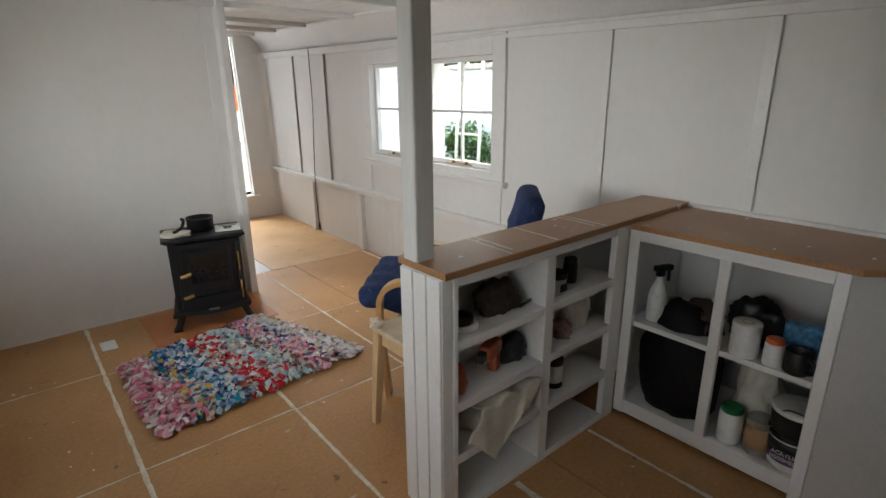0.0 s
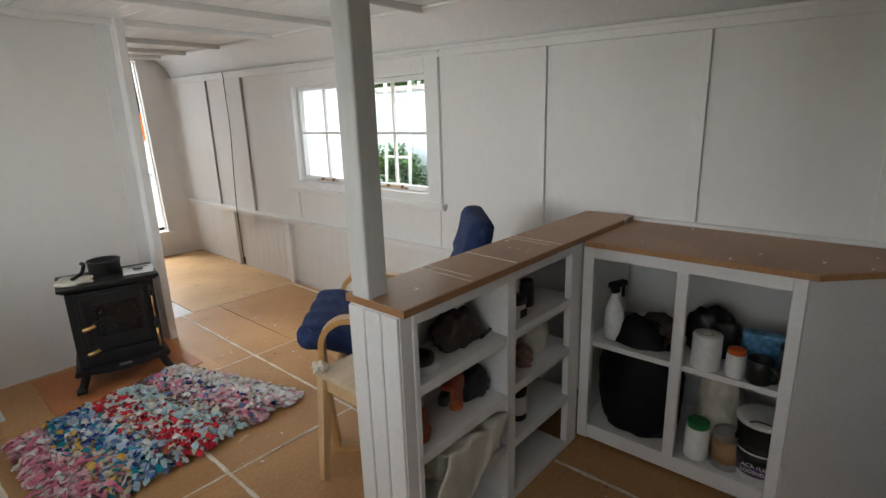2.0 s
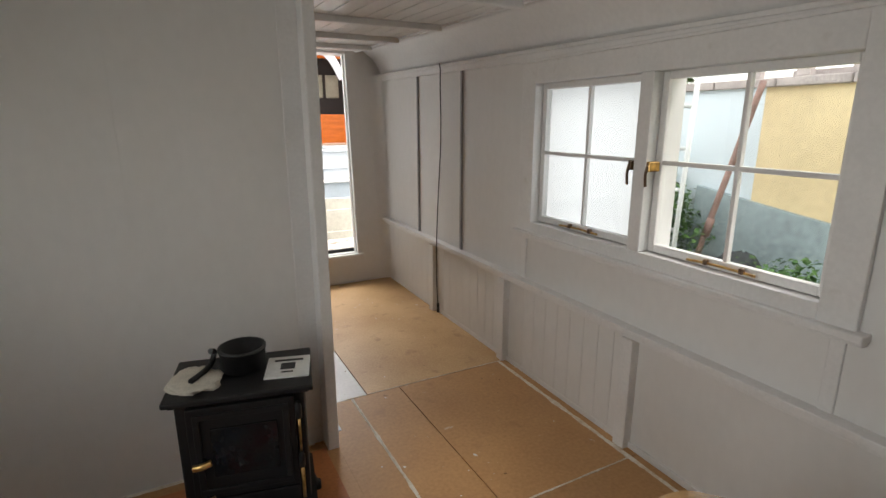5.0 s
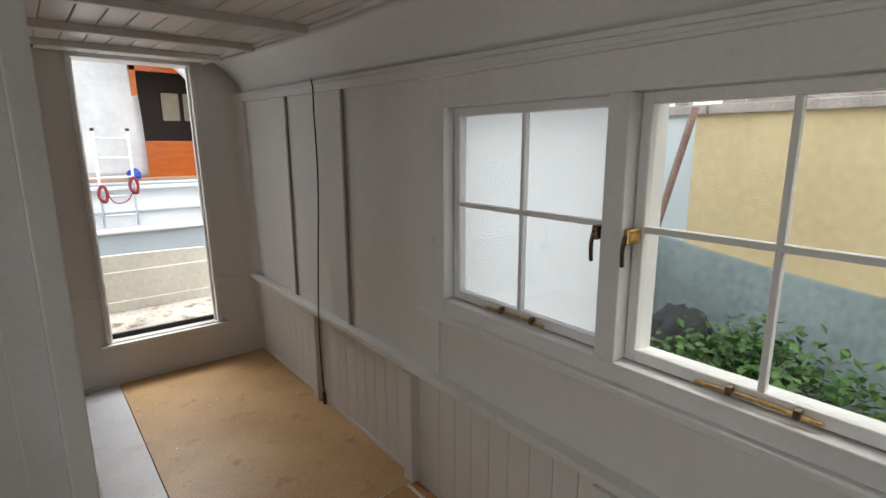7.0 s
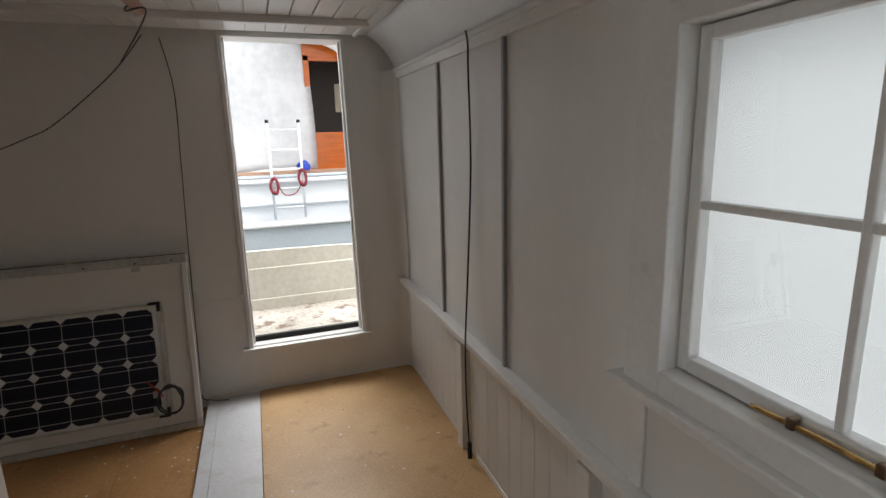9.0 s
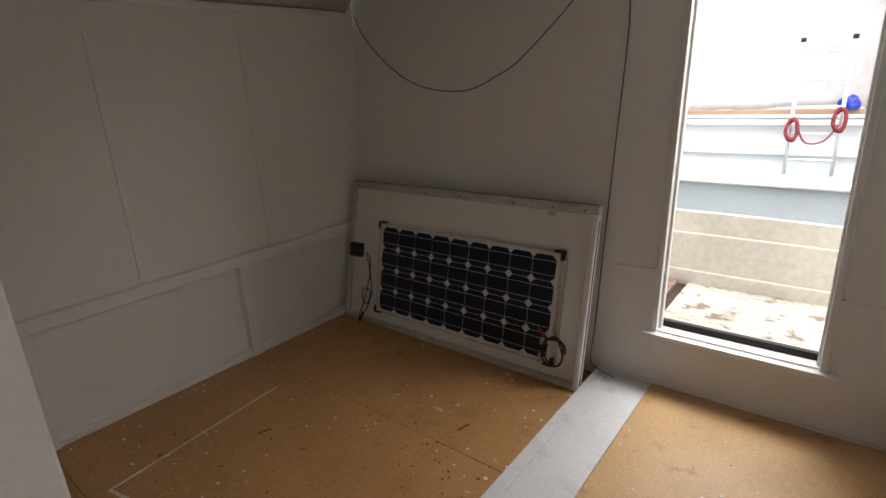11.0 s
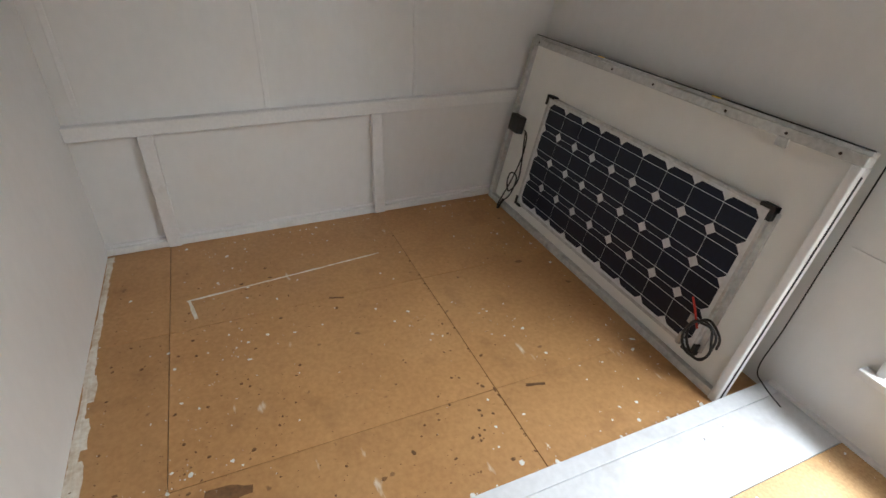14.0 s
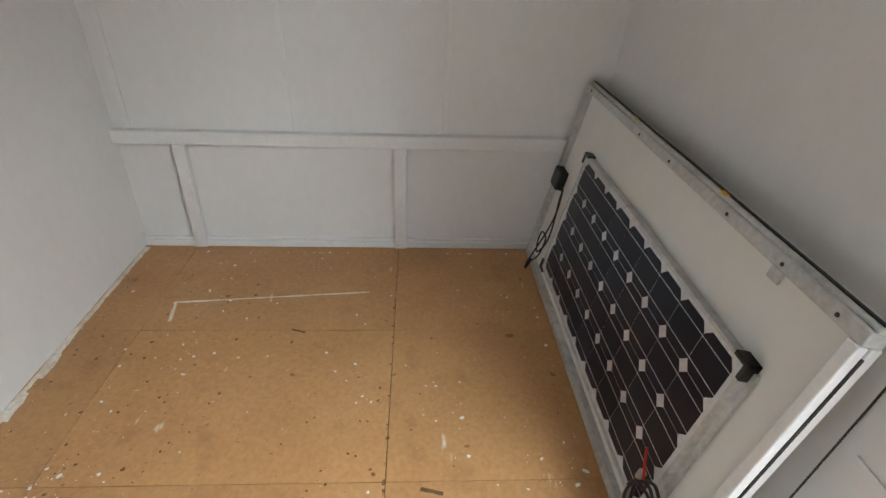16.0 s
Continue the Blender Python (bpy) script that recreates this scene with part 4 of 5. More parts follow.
def lettering(name, words, size, m, material, parent, label=""):
    cu = bpy.data.curves.new(name, "FONT")
    cu.body, cu.size, cu.align_x, cu.extrude = words, size, "CENTER", 0.0004
    tmp = bpy.data.objects.new(name, cu)
    scene.collection.objects.link(tmp)
    me = bpy.data.meshes.new_from_object(tmp.evaluated_get(bpy.context.evaluated_depsgraph_get()))
    bpy.data.objects.remove(tmp)
    me.materials.append(material)
    ob = new(name, me)
    ob.parent = parent
    ob.matrix_basis = m
    return ob


lettering("label_text", "ACRYLIC", 0.022, pose(-0.0825, 0.0, 0.066, 90, 0, -90), PAPER, pt)
lettering("label_text", "EGGSHELL", 0.020, pose(-0.0815, 0.0, 0.044, 90, 0, -90), PAPER, pt)

# bookcase contents
solid("tape_roll", lathe([(0.032, 0), (0.05, 0.0), (0.05, 0.022), (0.032, 0.022), (0.031, 0.004)]), PAPER, "roll of masking tape lying flat", "tape", pose(1.09, 1.24, 0.675))
solid("tape_roll", lathe([(0.030, 0), (0.046, 0.0), (0.046, 0.02), (0.030, 0.02), (0.029, 0.004)]), BLACK, "roll of dark tape lying flat", "tape", pose(1.075, 1.245, 0.698))
lump("glove_pile", 1.27, 1.27, 0.675, 0.09, 0.06, 0.075, DARKBROWN, "pile of dark brown work gloves", "gloves", 21, 0.35)
ps = thing("pruning_saw", "small dark tool with wooden handle", "tool", pose(1.36, 1.21, 0.675))
part("shaft", sweep([(-0.03, 0, 0.015), (0.05, 0.02, 0.012)], 0.006), BLACK, ps)
t = tub(1.56, 1.245, 0.675, 0.052, 0.07, "white tub with black lid and label", WHITE, BLACK)
part("label_band", boxes((-0.02, 0.02, -0.0525, -0.050, 0.015, 0.045)), BLACK, t)
jar(1.70, 1.27, 0.675, 0.028, 0.10, "small black plastic bottle", BLACK, BLACK)
jar(1.52, 1.25, 0.468, 0.020, 0.10, "small black glue bottle with pale label", BLACK, BLACK)
lump("brown_ornament", 1.62, 1.25, 0.468, 0.055, 0.045, 0.05, RUST, "rough brown shell-like lump", "ornament", 25, 0.4)
lump("paper_bag", 1.76, 1.28, 0.468, 0.07, 0.05, 0.13, CLOTH, "crumpled cream paper bag", "bag", 26, 0.3)
can(1.60, 1.25, 0.25, 0.04, 0.125, "black tin with white label band", BLACK, PAPER)
drill = thing("drill", "orange-red hand tool on the shelf", "tool", pose(1.22, 1.24, 0.455, 0, 0, 20))
part("body", boxes((-0.06, 0.05, -0.025, 0.025, 0.07, 0.125), bevel=0.012), RED, drill)
part("grip", boxes((0.005, 0.045, -0.02, 0.02, 0.0, 0.08), bevel=0.010), RED, drill)
part("front", boxes((-0.10, -0.06, -0.015, 0.015, 0.08, 0.115), bevel=0.006), BLACK, drill)
lump("red_cloth", 1.04, 1.24, 0.455, 0.05, 0.045, 0.07, RED, "crumpled orange-red cotton cloth", "cloth", 31, 0.3)
lump("black_pouch", 1.36, 1.27, 0.455, 0.07, 0.05, 0.06, BLACK, "small black tool pouch", "pouch", 33, 0.3)


def draped(name, x0, x1, y0, y1, ztop, drop, material, label, seed):
    """A cloth bunched on a shelf, one corner hanging over its edge."""
    bm = bmesh.new()
    n = 26
    grid = []
    for i in range(n + 1):
        row = []
        for j in range(n + 1):
            u, v = i / n, j / n
            x = x0 + (x1 - x0) * u
            y = y1 - (y1 - y0) * min(v * 1.7, 1.0)
            hang = max(0.0, v - 0.58) / 0.42
            z = ztop + 0.035 * (1 + noise.noise((u * 4 + seed, v * 4, 0))) * (1 - hang) - hang * drop * max(0.25, 1 - abs(u - 0.42) * 1.9)
            y -= 0.02 * hang + 0.012 * noise.noise((u * 7, v * 3, seed)) * hang + 0.01
            row.append(bm.verts.new((x + 0.02 * noise.noise((v * 5, u * 2, seed)) - 0.08 * hang, y, z)))
        grid.append(row)
    for i in range(n):
        for j in range(n):
            bm.faces.new((grid[i][j], grid[i + 1][j], grid[i + 1][j + 1], grid[i][j + 1])).smooth = True
    bmesh.ops.recalc_face_normals(bm, faces=bm.faces)
    bmesh.ops.solidify(bm, geom=list(bm.faces), thickness=0.004)
    return solid(name, bm, material, label, "cloth")


draped("dust_sheet", 1.10, 1.41, 1.165, 1.34, 0.355, 0.17, CLOTH, "cream cloth bunched over shelf edge", 3)
lump("folded_dust_sheet", 1.24, 1.27, 0.255, 0.15, 0.07, 0.13, CLOTH, "folded cream dust sheet", "cloth", 41, 0.25)

# water bottle by the cabinet
wb = thing("water_bottle", "large clear plastic water bottle, blue cap", "bottle", pose(2.225, 0.0, 0.0, 0, 0, 20))
part("body", lathe([(0.06, 0), (0.075, 0.012), (0.075, 0.07), (0.071, 0.08), (0.075, 0.09), (0.075, 0.22), (0.070, 0.26), (0.045, 0.30), (0.024, 0.325), (0.022, 0.335)]), CLEAR, wb)
part("label_wrap", lathe([(0.0765, 0.09), (0.0765, 0.20)]), LABELBLUE, wb, "blue label with green hills")
part("label_hills", lathe([(0.0775, 0.095), (0.0775, 0.135)]), LABELGREEN, wb)
part("cap", lathe([(0.026, 0.33), (0.027, 0.335), (0.027, 0.362), (0.024, 0.366)]), BLUE, wb)
part("carry_handle", sweep([(0.0, 0.026, 0.35), (0.0, 0.06, 0.365), (0.0, 0.085, 0.37), (0.012, 0.085, 0.365), (0.012, 0.05, 0.352), (0.008, 0.024, 0.345)], 0.004), BLUE, wb)

# tall open shelf frame on the other side of the galley
rack = thing("shelf_frame", "tall white painted open shelf frame", "shelving")
RF = -0.045
for x0, x1 in ((1.81, 1.85), (1.235, 1.265), (0.70, 0.76)):
    part("upright", boxes((x0, x1, RF - 0.03, RF, 0.0, 1.80), bevel=0.003), TRIM, rack)
    part("divider", boxes((x0 + 0.008, x1 - 0.008, RF - 0.30, RF - 0.03, 0.0, 1.80)), TRIM, rack)
for x0, x1, z0, z1 in ((0.76, 1.81, 1.285, 1.375), (0.76, 1.235, 0.99, 1.06), (1.265, 1.81, 0.665, 0.73), (0.76, 1.235, 0.46, 0.52), (1.265, 1.81, 0.25, 0.30), (0.76, 1.81, 1.68, 1.72)):
    part("rail", boxes((x0, x1, RF - 0.028, RF - 0.002, z0, z1), bevel=0.003), TRIM, rack)
    part("shelf", boxes((x0, x1, RF - 0.30, RF - 0.028, z1 - 0.02, z1)), TRIM, rack)
part("back_panel", boxes((0.70, 1.85, RF - 0.315, RF - 0.30, 0.0, 1.80)), WALL, rack)
for x in (0.95, 1.08, 1.5, 1.65):
    part("back_batten", boxes((x, x + 0.025, RF - 0.30, RF - 0.285, 0.0, 1.80)), TRIM, rack)
side = thing("side_shelf", "low white shelf unit with brown hardboard top", "shelving")
part("front_upright", boxes((1.98, 2.02, -0.06, -0.025, 0.0, 0.698), bevel=0.003), TRIM, side)
part("front_upright", boxes((1.853, 1.885, -0.06, -0.025, 0.0, 0.698), bevel=0.003), TRIM, side)
part("rail", boxes((1.885, 1.98, -0.055, -0.03, 0.64, 0.698)), TRIM, side)
part("rail", boxes((1.885, 1.98, -0.055, -0.03, 0.0, 0.05)), TRIM, side)
part("end_panel", boxes((2.005, 2.018, -0.30, -0.06, 0.0, 0.698)), TRIM, side)
part("shelf_top", boxes((1.853, 2.03, -0.31, -0.015, 0.70, 0.72), bevel=0.003), DARKBOARD, side, "brown hardboard top")
solid("leaning_batten", sweep([(1.02, -0.20, 0.53), (1.06, -0.16, 0.97)], 0.009, 4, smooth=False), PINE, "thin pine batten leaning in shelf frame", "batten")
cb = thing("chopping_board", "pale wooden board hung by a steel hook", "board", pose(0.74, -0.03, 1.40, 0, 0, 0))
part("board", boxes((-0.10, 0.03, -0.008, 0.008, 0.0, 0.30), bevel=0.006), BIRCH, cb)
part("hook", sweep([(0.035, 0.012, 0.26), (0.05, 0.025, 0.18), (0.04, 0.03, 0.12), (0.02, 0.014, 0.10)], 0.004), CHROME, cb)

# ---- stove
stove = thing("stove", "small black cast-iron wood stove with brass handles", "stove", pose(0.90, 3.50, 0.004, 0, 0, -12))
part("body", boxes((-0.205, 0.205, -0.13, 0.13, 0.125, 0.555), bevel=0.006), IRON, stove)
part("top_plate", boxes((-0.235, 0.235, -0.165, 0.15, 0.565, 0.585), (-0.22, 0.22, -0.15, 0.14, 0.553, 0.567), bevel=0.005), IRON, stove)
part("door", boxes((-0.17, 0.17, -0.152, -0.128, 0.205, 0.545), (-0.15, 0.15, -0.160, -0.150, 0.225, 0.245), (-0.15, 0.15, -0.160, -0.150, 0.505, 0.525), (-0.15, -0.13, -0.160, -0.150, 0.245, 0.505), (0.13, 0.15, -0.160, -0.150, 0.245, 0.505), bevel=0.003), IRON, stove)
part("glass", boxes((-0.10, 0.11, -0.158, -0.150, 0.29, 0.47), bevel=0.002), IRONGLASS, stove, "sooty door glass")
part("ash_door", boxes((-0.17, 0.17, -0.150, -0.128, 0.128, 0.198), bevel=0.004), IRON, stove)
ash = [(-0.225, -0.12)] + [(-0.225 + 0.45 * i / 12, -0.17 - 0.055 * math.sin(math.pi * i / 12)) for i in range(13)] + [(0.225, -0.12), (0.215, 0.135), (-0.215, 0.135)]
part("base_plate", prism(ash, 0.102, 0.126, bevel=0.003), IRON, stove)
part("ash_lip", boxes((-0.03, 0.03, -0.222, -0.205, 0.126, 0.136), bevel=0.003), TIN, stove)
for x in (-0.18, 0.18):
    for y in (-0.14, 0.10):
        sx = 1 if x > 0 else -1
        bm = sweep([(x, y, 0.105), (x + sx * 0.012, y - 0.008, 0.07), (x + sx * 0.028, y - 0.014, 0.03), (x + sx * 0.04, y - 0.02, 0.012)], 0.021, 10)
        for r in ((x + sx * 0.012, x + sx * 0.062, y - 0.045, y + 0.005, 0.0, 0.022),):
            box(bm, *r, bevel=0.006)
        part("leg", bm, IRON, stove)
for z in (0.36, 0.222):
    part("door_handle", sweep([(-0.155, -0.185, z - 0.006), (-0.13, -0.192, z), (-0.10, -0.188, z + 0.008)], 0.011, 10), BRASS, stove, "brass door handle")
    part("handle_stem", sweep([(-0.13, -0.15, z), (-0.13, -0.188, z)], 0.006), IRON, stove)
for z in (0.30, 0.49):
    part("hinge", lathe([(0.011, z - 0.025), (0.011, z + 0.02), (0.007, z + 0.026), (0.009, z + 0.036)], 12, 0.182, -0.155), IRON, stove)
part("hinge_pin", sweep([(0.182, -0.155, 0.33), (0.182, -0.155, 0.47)], 0.0045), BRASS, stove)
part("hinge_pin", sweep([(0.182, -0.155, 0.15), (0.182, -0.155, 0.27)], 0.0065), BRASS, stove)
part("flue_collar", lathe([(0.070, 0.585), (0.078, 0.590), (0.078, 0.655), (0.082, 0.658), (0.082, 0.668), (0.072, 0.668), (0.070, 0.60)], 30, 0.0, 0.04), IRON, stove)
part("collar_bottom", lathe([(0.069, 0.588), (0.069, 0.592)], 30, 0.0, 0.04), BLACK, stove)
STV = pose(0.90, 3.50, 0.589, 0, 0, -12)
rag = lump("rag", 0, 0, 0, 0.085, 0.105, 0.016, CLOTH, "cream rag on the stove top", "rag", 51, 0.35)
rag.matrix_world = STV @ pose(-0.15, -0.03, 0, 0, 0, 15)
tool = thing("riddling_tool", "small black iron stove tool", "tool", STV @ pose(-0.12, -0.02, 0.018, 0, 0, 60))
part("shaft", sweep([(-0.07, 0, 0.008), (0.0, 0.0, 0.012), (0.05, 0.01, 0.02), (0.07, 0.01, 0.05), (0.05, 0.01, 0.062)], 0.010, 8), IRON, tool)
book = thing("stove_manual", "white printed instruction booklet", "booklet", STV @ pose(0.155, 0.0, 0.0, 0, 0, -4))
part("pages", boxes((-0.075, 0.075, -0.09, 0.07, 0.0, 0.007), bevel=0.001), PAPER, book)
part("print_block", boxes((-0.025, 0.025, -0.035, 0.015, 0.0072, 0.0078)), INK, book)
part("print_bar", boxes((-0.05, 0.05, 0.03, 0.045, 0.0072, 0.0078)), INK, book)
part("print_bar", boxes((-0.02, 0.02, -0.06, -0.05, 0.0072, 0.0078)), INK, book)
solid("hearth", boxes((0.50, 1.235, 3.235, 3.765, 0.001, 0.005), bevel=0.001), TERRA, "terracotta-coloured hearth board under stove", "hearth board")

# ---- rag rug
RX0, RX1, RY0, RY1 = 0.32, 1.36, 2.36, 3.18


def rug_at(u, v):
    """A place on the rug, whose far end is narrower and askew."""
    return 0.335 - 0.015 * v + u * (1.03 - 0.27 * v), 2.34 + 0.74 * v + u * (0.10 + 0.07 * v)

rug = thing("rag_rug", "multicoloured shaggy rag rug on hardboard floor", "rug")
part("backing", prism([rug_at(u, v) for u, v in ((0.03, 0.03), (0.97, 0.03), (0.97, 0.97), (0.03, 0.97))], 0.002, 0.012), CLOTH, rug)
RAGS = [shader("rag_" + n, c, 0.9, vary=0.15, scale=30, fine=200, spec=0.15) for n, c in (
    ("pink", (0.72, 0.22, 0.32)), ("pale_pink", (0.75, 0.45, 0.50)), ("white", (0.76, 0.75, 0.74)), ("cream", (0.66, 0.60, 0.48)), ("red", (0.60, 0.03, 0.05)),
    ("teal", (0.02, 0.27, 0.36)), ("blue", (0.15, 0.26, 0.52)), ("navy", (0.03, 0.05, 0.24)), ("aqua", (0.48, 0.66, 0.68)), ("mustard", (0.66, 0.42, 0.10)), ("brown", (0.20, 0.11, 0.09)), ("orange", (0.62, 0.17, 0.05)), ("pale_blue", (0.42, 0.52, 0.68)))]


def rag_colour(u, v, rnd):
    """u across the rug from the pink end to the white end, v along it."""
    w = u + 0.035 * noise.noise((v * 3.2, u * 2, 0.4))
    if w < 0.13:
        bag = (0, 0, 0, 1, 1, 1, 2)
    elif w < 0.24:
        bag = (5, 5, 6, 2, 9, 12, 7) if v > 0.55 else (9, 9, 3, 5, 6, 0, 3)
    elif w < 0.38:
        bag = (6, 12, 12, 7, 6, 2, 5, 8)
    elif w < 0.44:
        bag = (11, 10, 3, 12, 4, 2)
    elif w < 0.57:
        bag = (4, 4, 4, 4, 3, 8, 2)
    elif w < 0.68:
        bag = (8, 8, 8, 2, 12, 3, 4)
    elif w < 0.74:
        bag = (10, 10, 1, 3, 8)
    elif w < 0.84:
        bag = (0, 1, 1, 2, 6, 0)
    elif w < 0.89:
        bag = (7, 7, 2, 12, 1, 3)
    else:
        bag = (2, 2, 2, 2, 3, 1)
    return rnd.choice(bag)


def tufts(count, seed):
    rnd = random.Random(seed)
    bm = bmesh.new()
    for _ in range(count):
        u, v = rnd.random(), rnd.random()
        cx, cy = rug_at(u, v)
        a = rnd.uniform(0, 2 * math.pi)
        edge = min(u, 1 - u, v, 1 - v)
        if edge < 0.05:
            a = math.atan2((v - 0.5) * (RY1 - RY0), (u - 0.5) * (RX1 - RX0)) + rnd.uniform(-0.9, 0.9)
        long, wide, lift = rnd.uniform(0.035, 0.072), rnd.uniform(0.013, 0.028), rnd.uniform(0.018, 0.042) * (0.55 if edge < 0.04 else 1)
        d, s = Vector((math.cos(a), math.sin(a), 0)), Vector((-math.sin(a), math.cos(a), 0))
        s = (s + Vector((0, 0, rnd.uniform(-0.8, 0.8)))).normalized()
        p = Vector((cx, cy, 0.010))
        path = [p, p + d * long * 0.35 + Vector((0, 0, lift)), p + d * long * 0.75 + Vector((0, 0, lift * rnd.uniform(0.7, 1.15))), p + d * long + Vector((0, 0, lift * rnd.uniform(0.2, 1.0)))]
        rows = [(bm.verts.new(q + s * wide * k), bm.verts.new(q - s * wide * k)) for q, k in zip(path, (0.3, 0.5, 0.55, rnd.uniform(0.3, 0.55)))]
        m = rag_colour(u, v, rnd)
        for g, h in zip(rows, rows[1:]):
            f = bm.faces.new((g[0], h[0], h[1], g[1]))
            f.material_index = m
            f.smooth = True
    for vert in bm.verts:
        vert.co.z = max(vert.co.z, 0.004)
    return bm


tagged(part("tufts", tufts(5200, 77), RAGS, rug, "knotted strips of coloured cotton rag"), kind="stuff")

# ---- armchair
chair = thing("armchair", "bentwood armchair with navy patterned cushion", "chair", pose(1.44, 2.165, 0, 0, 0, 134))
# local x runs forward, y to the chair's left; the front edge of the arms is x = 0
for y in (-0.31, 0.31):
    part("arm_frame", sweep([(-0.03, y, 0.013), (-0.012, y, 0.22), (0.0, y, 0.45), (-0.012, y, 0.54), (-0.06, y, 0.588), (-0.13, y, 0.60), (-0.35, y, 0.575), (-0.55, y, 0.545), (-0.66, y, 0.53)], flat=(0.055, 0.024)), BIRCH, chair, "bent birch arm and leg")
    part("floor_runner", sweep([(-0.03, y, 0.013), (-0.3, y, 0.013), (-0.62, y, 0.013), (-0.68, y, 0.03)], flat=(0.055, 0.024)), BIRCH, chair)
    part("back_leg", sweep([(-0.60, y * 0.93, 0.03), (-0.52, y * 0.93, 0.3), (-0.60, y * 0.86, 0.6), (-0.68, y * 0.84, 0.84)], flat=(0.045, 0.022)), BIRCH, chair)
part("cross_rail", boxes((-0.05, -0.025, -0.305, 0.305, 0.30, 0.345), bevel=0.004), BIRCH, chair)
part("cross_rail", boxes((-0.50, -0.475, -0.305, 0.305, 0.26, 0.305), bevel=0.004), BIRCH, chair)
seat = cushion(-0.56, 0.12, -0.27, 0.27, 0.0, 0.115, seg=16)
for v in seat.verts:
    v.co.z += 0.385 + 0.16 * (v.co.x + 0.1) - 0.014 * abs(math.sin(v.co.x * 14)) - 0.006 * math.cos(v.co.y * 40) + (0.03 if v.co.x > -0.09 else 0) * 1.0
part("seat_cushion", seat, FABRIC, chair, "navy woven seat cushion")
back = cushion(-0.06, 0.055, -0.225, 0.225, 0.0, 0.72, seg=16)
for v in back.verts:
    z = v.co.z
    v.co.z = 0.34 + z * 0.87
    v.co.x += -0.50 - 0.26 * z + 0.03 * math.sin(z * 8)
    if z > 0.5:
        v.co.x += 0.02
part("back_cushion", back, FABRIC, chair, "navy woven back cushion")

# ---- stool
stool = thing("stool", "low pale pine stool with paint-daubed corner", "stool", pose(1.30, 1.64, 0))
part("seat", boxes((-0.20, 0.20, -0.20, 0.20, 0.44, 0.462), bevel=0.006), PLY, stool)
part("apron", boxes((-0.17, 0.17, 0.165, 0.18, 0.38, 0.44), (-0.17, 0.17, -0.18, -0.165, 0.38, 0.44), (-0.18, -0.165, -0.165, 0.165, 0.38, 0.44), (0.165, 0.18, -0.165, 0.165, 0.38, 0.44)), PINE, stool)
for x in (-0.175, 0.175):
    for y in (-0.175, 0.175):
        bm = boxes((-0.022, 0.022, -0.022, 0.022, 0.0, 0.44), bevel=0.004)
        for v in bm.verts:
            k = (0.44 - v.co.z) / 0.44
            v.co = Vector((x + v.co.x * (1 - 0.3 * k) + 0.04 * k * (1 if x > 0 else -1), y + v.co.y * (1 - 0.3 * k), v.co.z))
        part("leg", bm, PINE, stool)
lump("putty_lump", 1.115, 1.825, 0.462, 0.03, 0.03, 0.022, FILLER, "grey-white blob of filler", "filler", 61, 0.5)

# ---- timber bundle by the west wall
bundle = thing("timber_bundle", "shrink-wrapped bundle of planed timber boards", "timber", pose(-0.36, 0, 0))
part("upper_board", boxes((-0.065, 0.07, 2.87, 3.82, 0.155, 0.215), bevel=0.008), CARD, bundle)
part("top_sheet", boxes((-0.068, 0.05, 2.87, 3.82, 0.217, 0.226), bevel=0.003), CARD, bundle)
part("plastic_wrap", boxes((0.012, 0.078, 2.90, 3.74, 0.10, 0.219), bevel=0.014), TAPE, bundle, "clear shrink wrap")
part("screw", lathe([(0.010, 0.226), (0.010, 0.229), (0.006, 0.231)], 14, -0.01, 3.28), TIN, bundle)
lower = thing("lower_boards", "reddish brown timber boards stacked on floor", "timber", pose(-0.36, 0, 0))
part("board", boxes((-0.06, 0.075, 1.85, 3.77, 0.004, 0.07), bevel=0.005), shader("red_timber", (0.42, 0.19, 0.075), 0.55, vary=0.15, scale=2, fine=20, grain=(10, 1, 10), bump=0.1), lower)
part("board", boxes((-0.055, 0.06, 1.9, 3.76, 0.073, 0.15), bevel=0.005), CARD, lower)
solid("white_batten", boxes((-0.012, 0.012, -0.95, 0.95, -0.02, 0.02), bevel=0.003), TRIM, "long white painted batten leaning on wall", "batten", pose(-0.446, 2.74, 0.17, 0, 0, 0))
solid("brown_batten", boxes((-0.008, 0.008, -0.8, 0.8, -0.03, 0.03), bevel=0.003), DARKBOARD, "long thin brown batten on edge", "batten", pose(-0.470, 2.4, 0.03, 0, 0, 0))

# ================================================================ THINGS: berth
PV = pose(0, 5.896, LOW + 0.004, -11.5, 0, 0)
sf = thing("panel_frame", "white board in grey aluminium frame leaning on wall", "framed panel", PV)
FX0, FX1, FH = -0.455, 1.272, 0.925
part("backing", boxes((FX0 + 0.03, FX1 - 0.03, 0.028, 0.034, 0.03, FH - 0.03)), PANEL, sf, "off-white backing board")
part("top_rail", boxes((FX0, FX1, 0.0, 0.045, FH - 0.034, FH), (FX0, FX1, 0.010, 0.05, FH - 0.002, FH + 0.012), bevel=0.004), ALU, sf)
part("bottom_rail", boxes((FX0 + 0.012, FX1 - 0.012, 0.0, 0.04, 0.0, 0.032), bevel=0.004), ALU, sf)
part("side_rail", boxes((FX0, FX0 + 0.032, 0.001, 0.04, 0.0, FH - 0.034), bevel=0.004), ALU, sf)
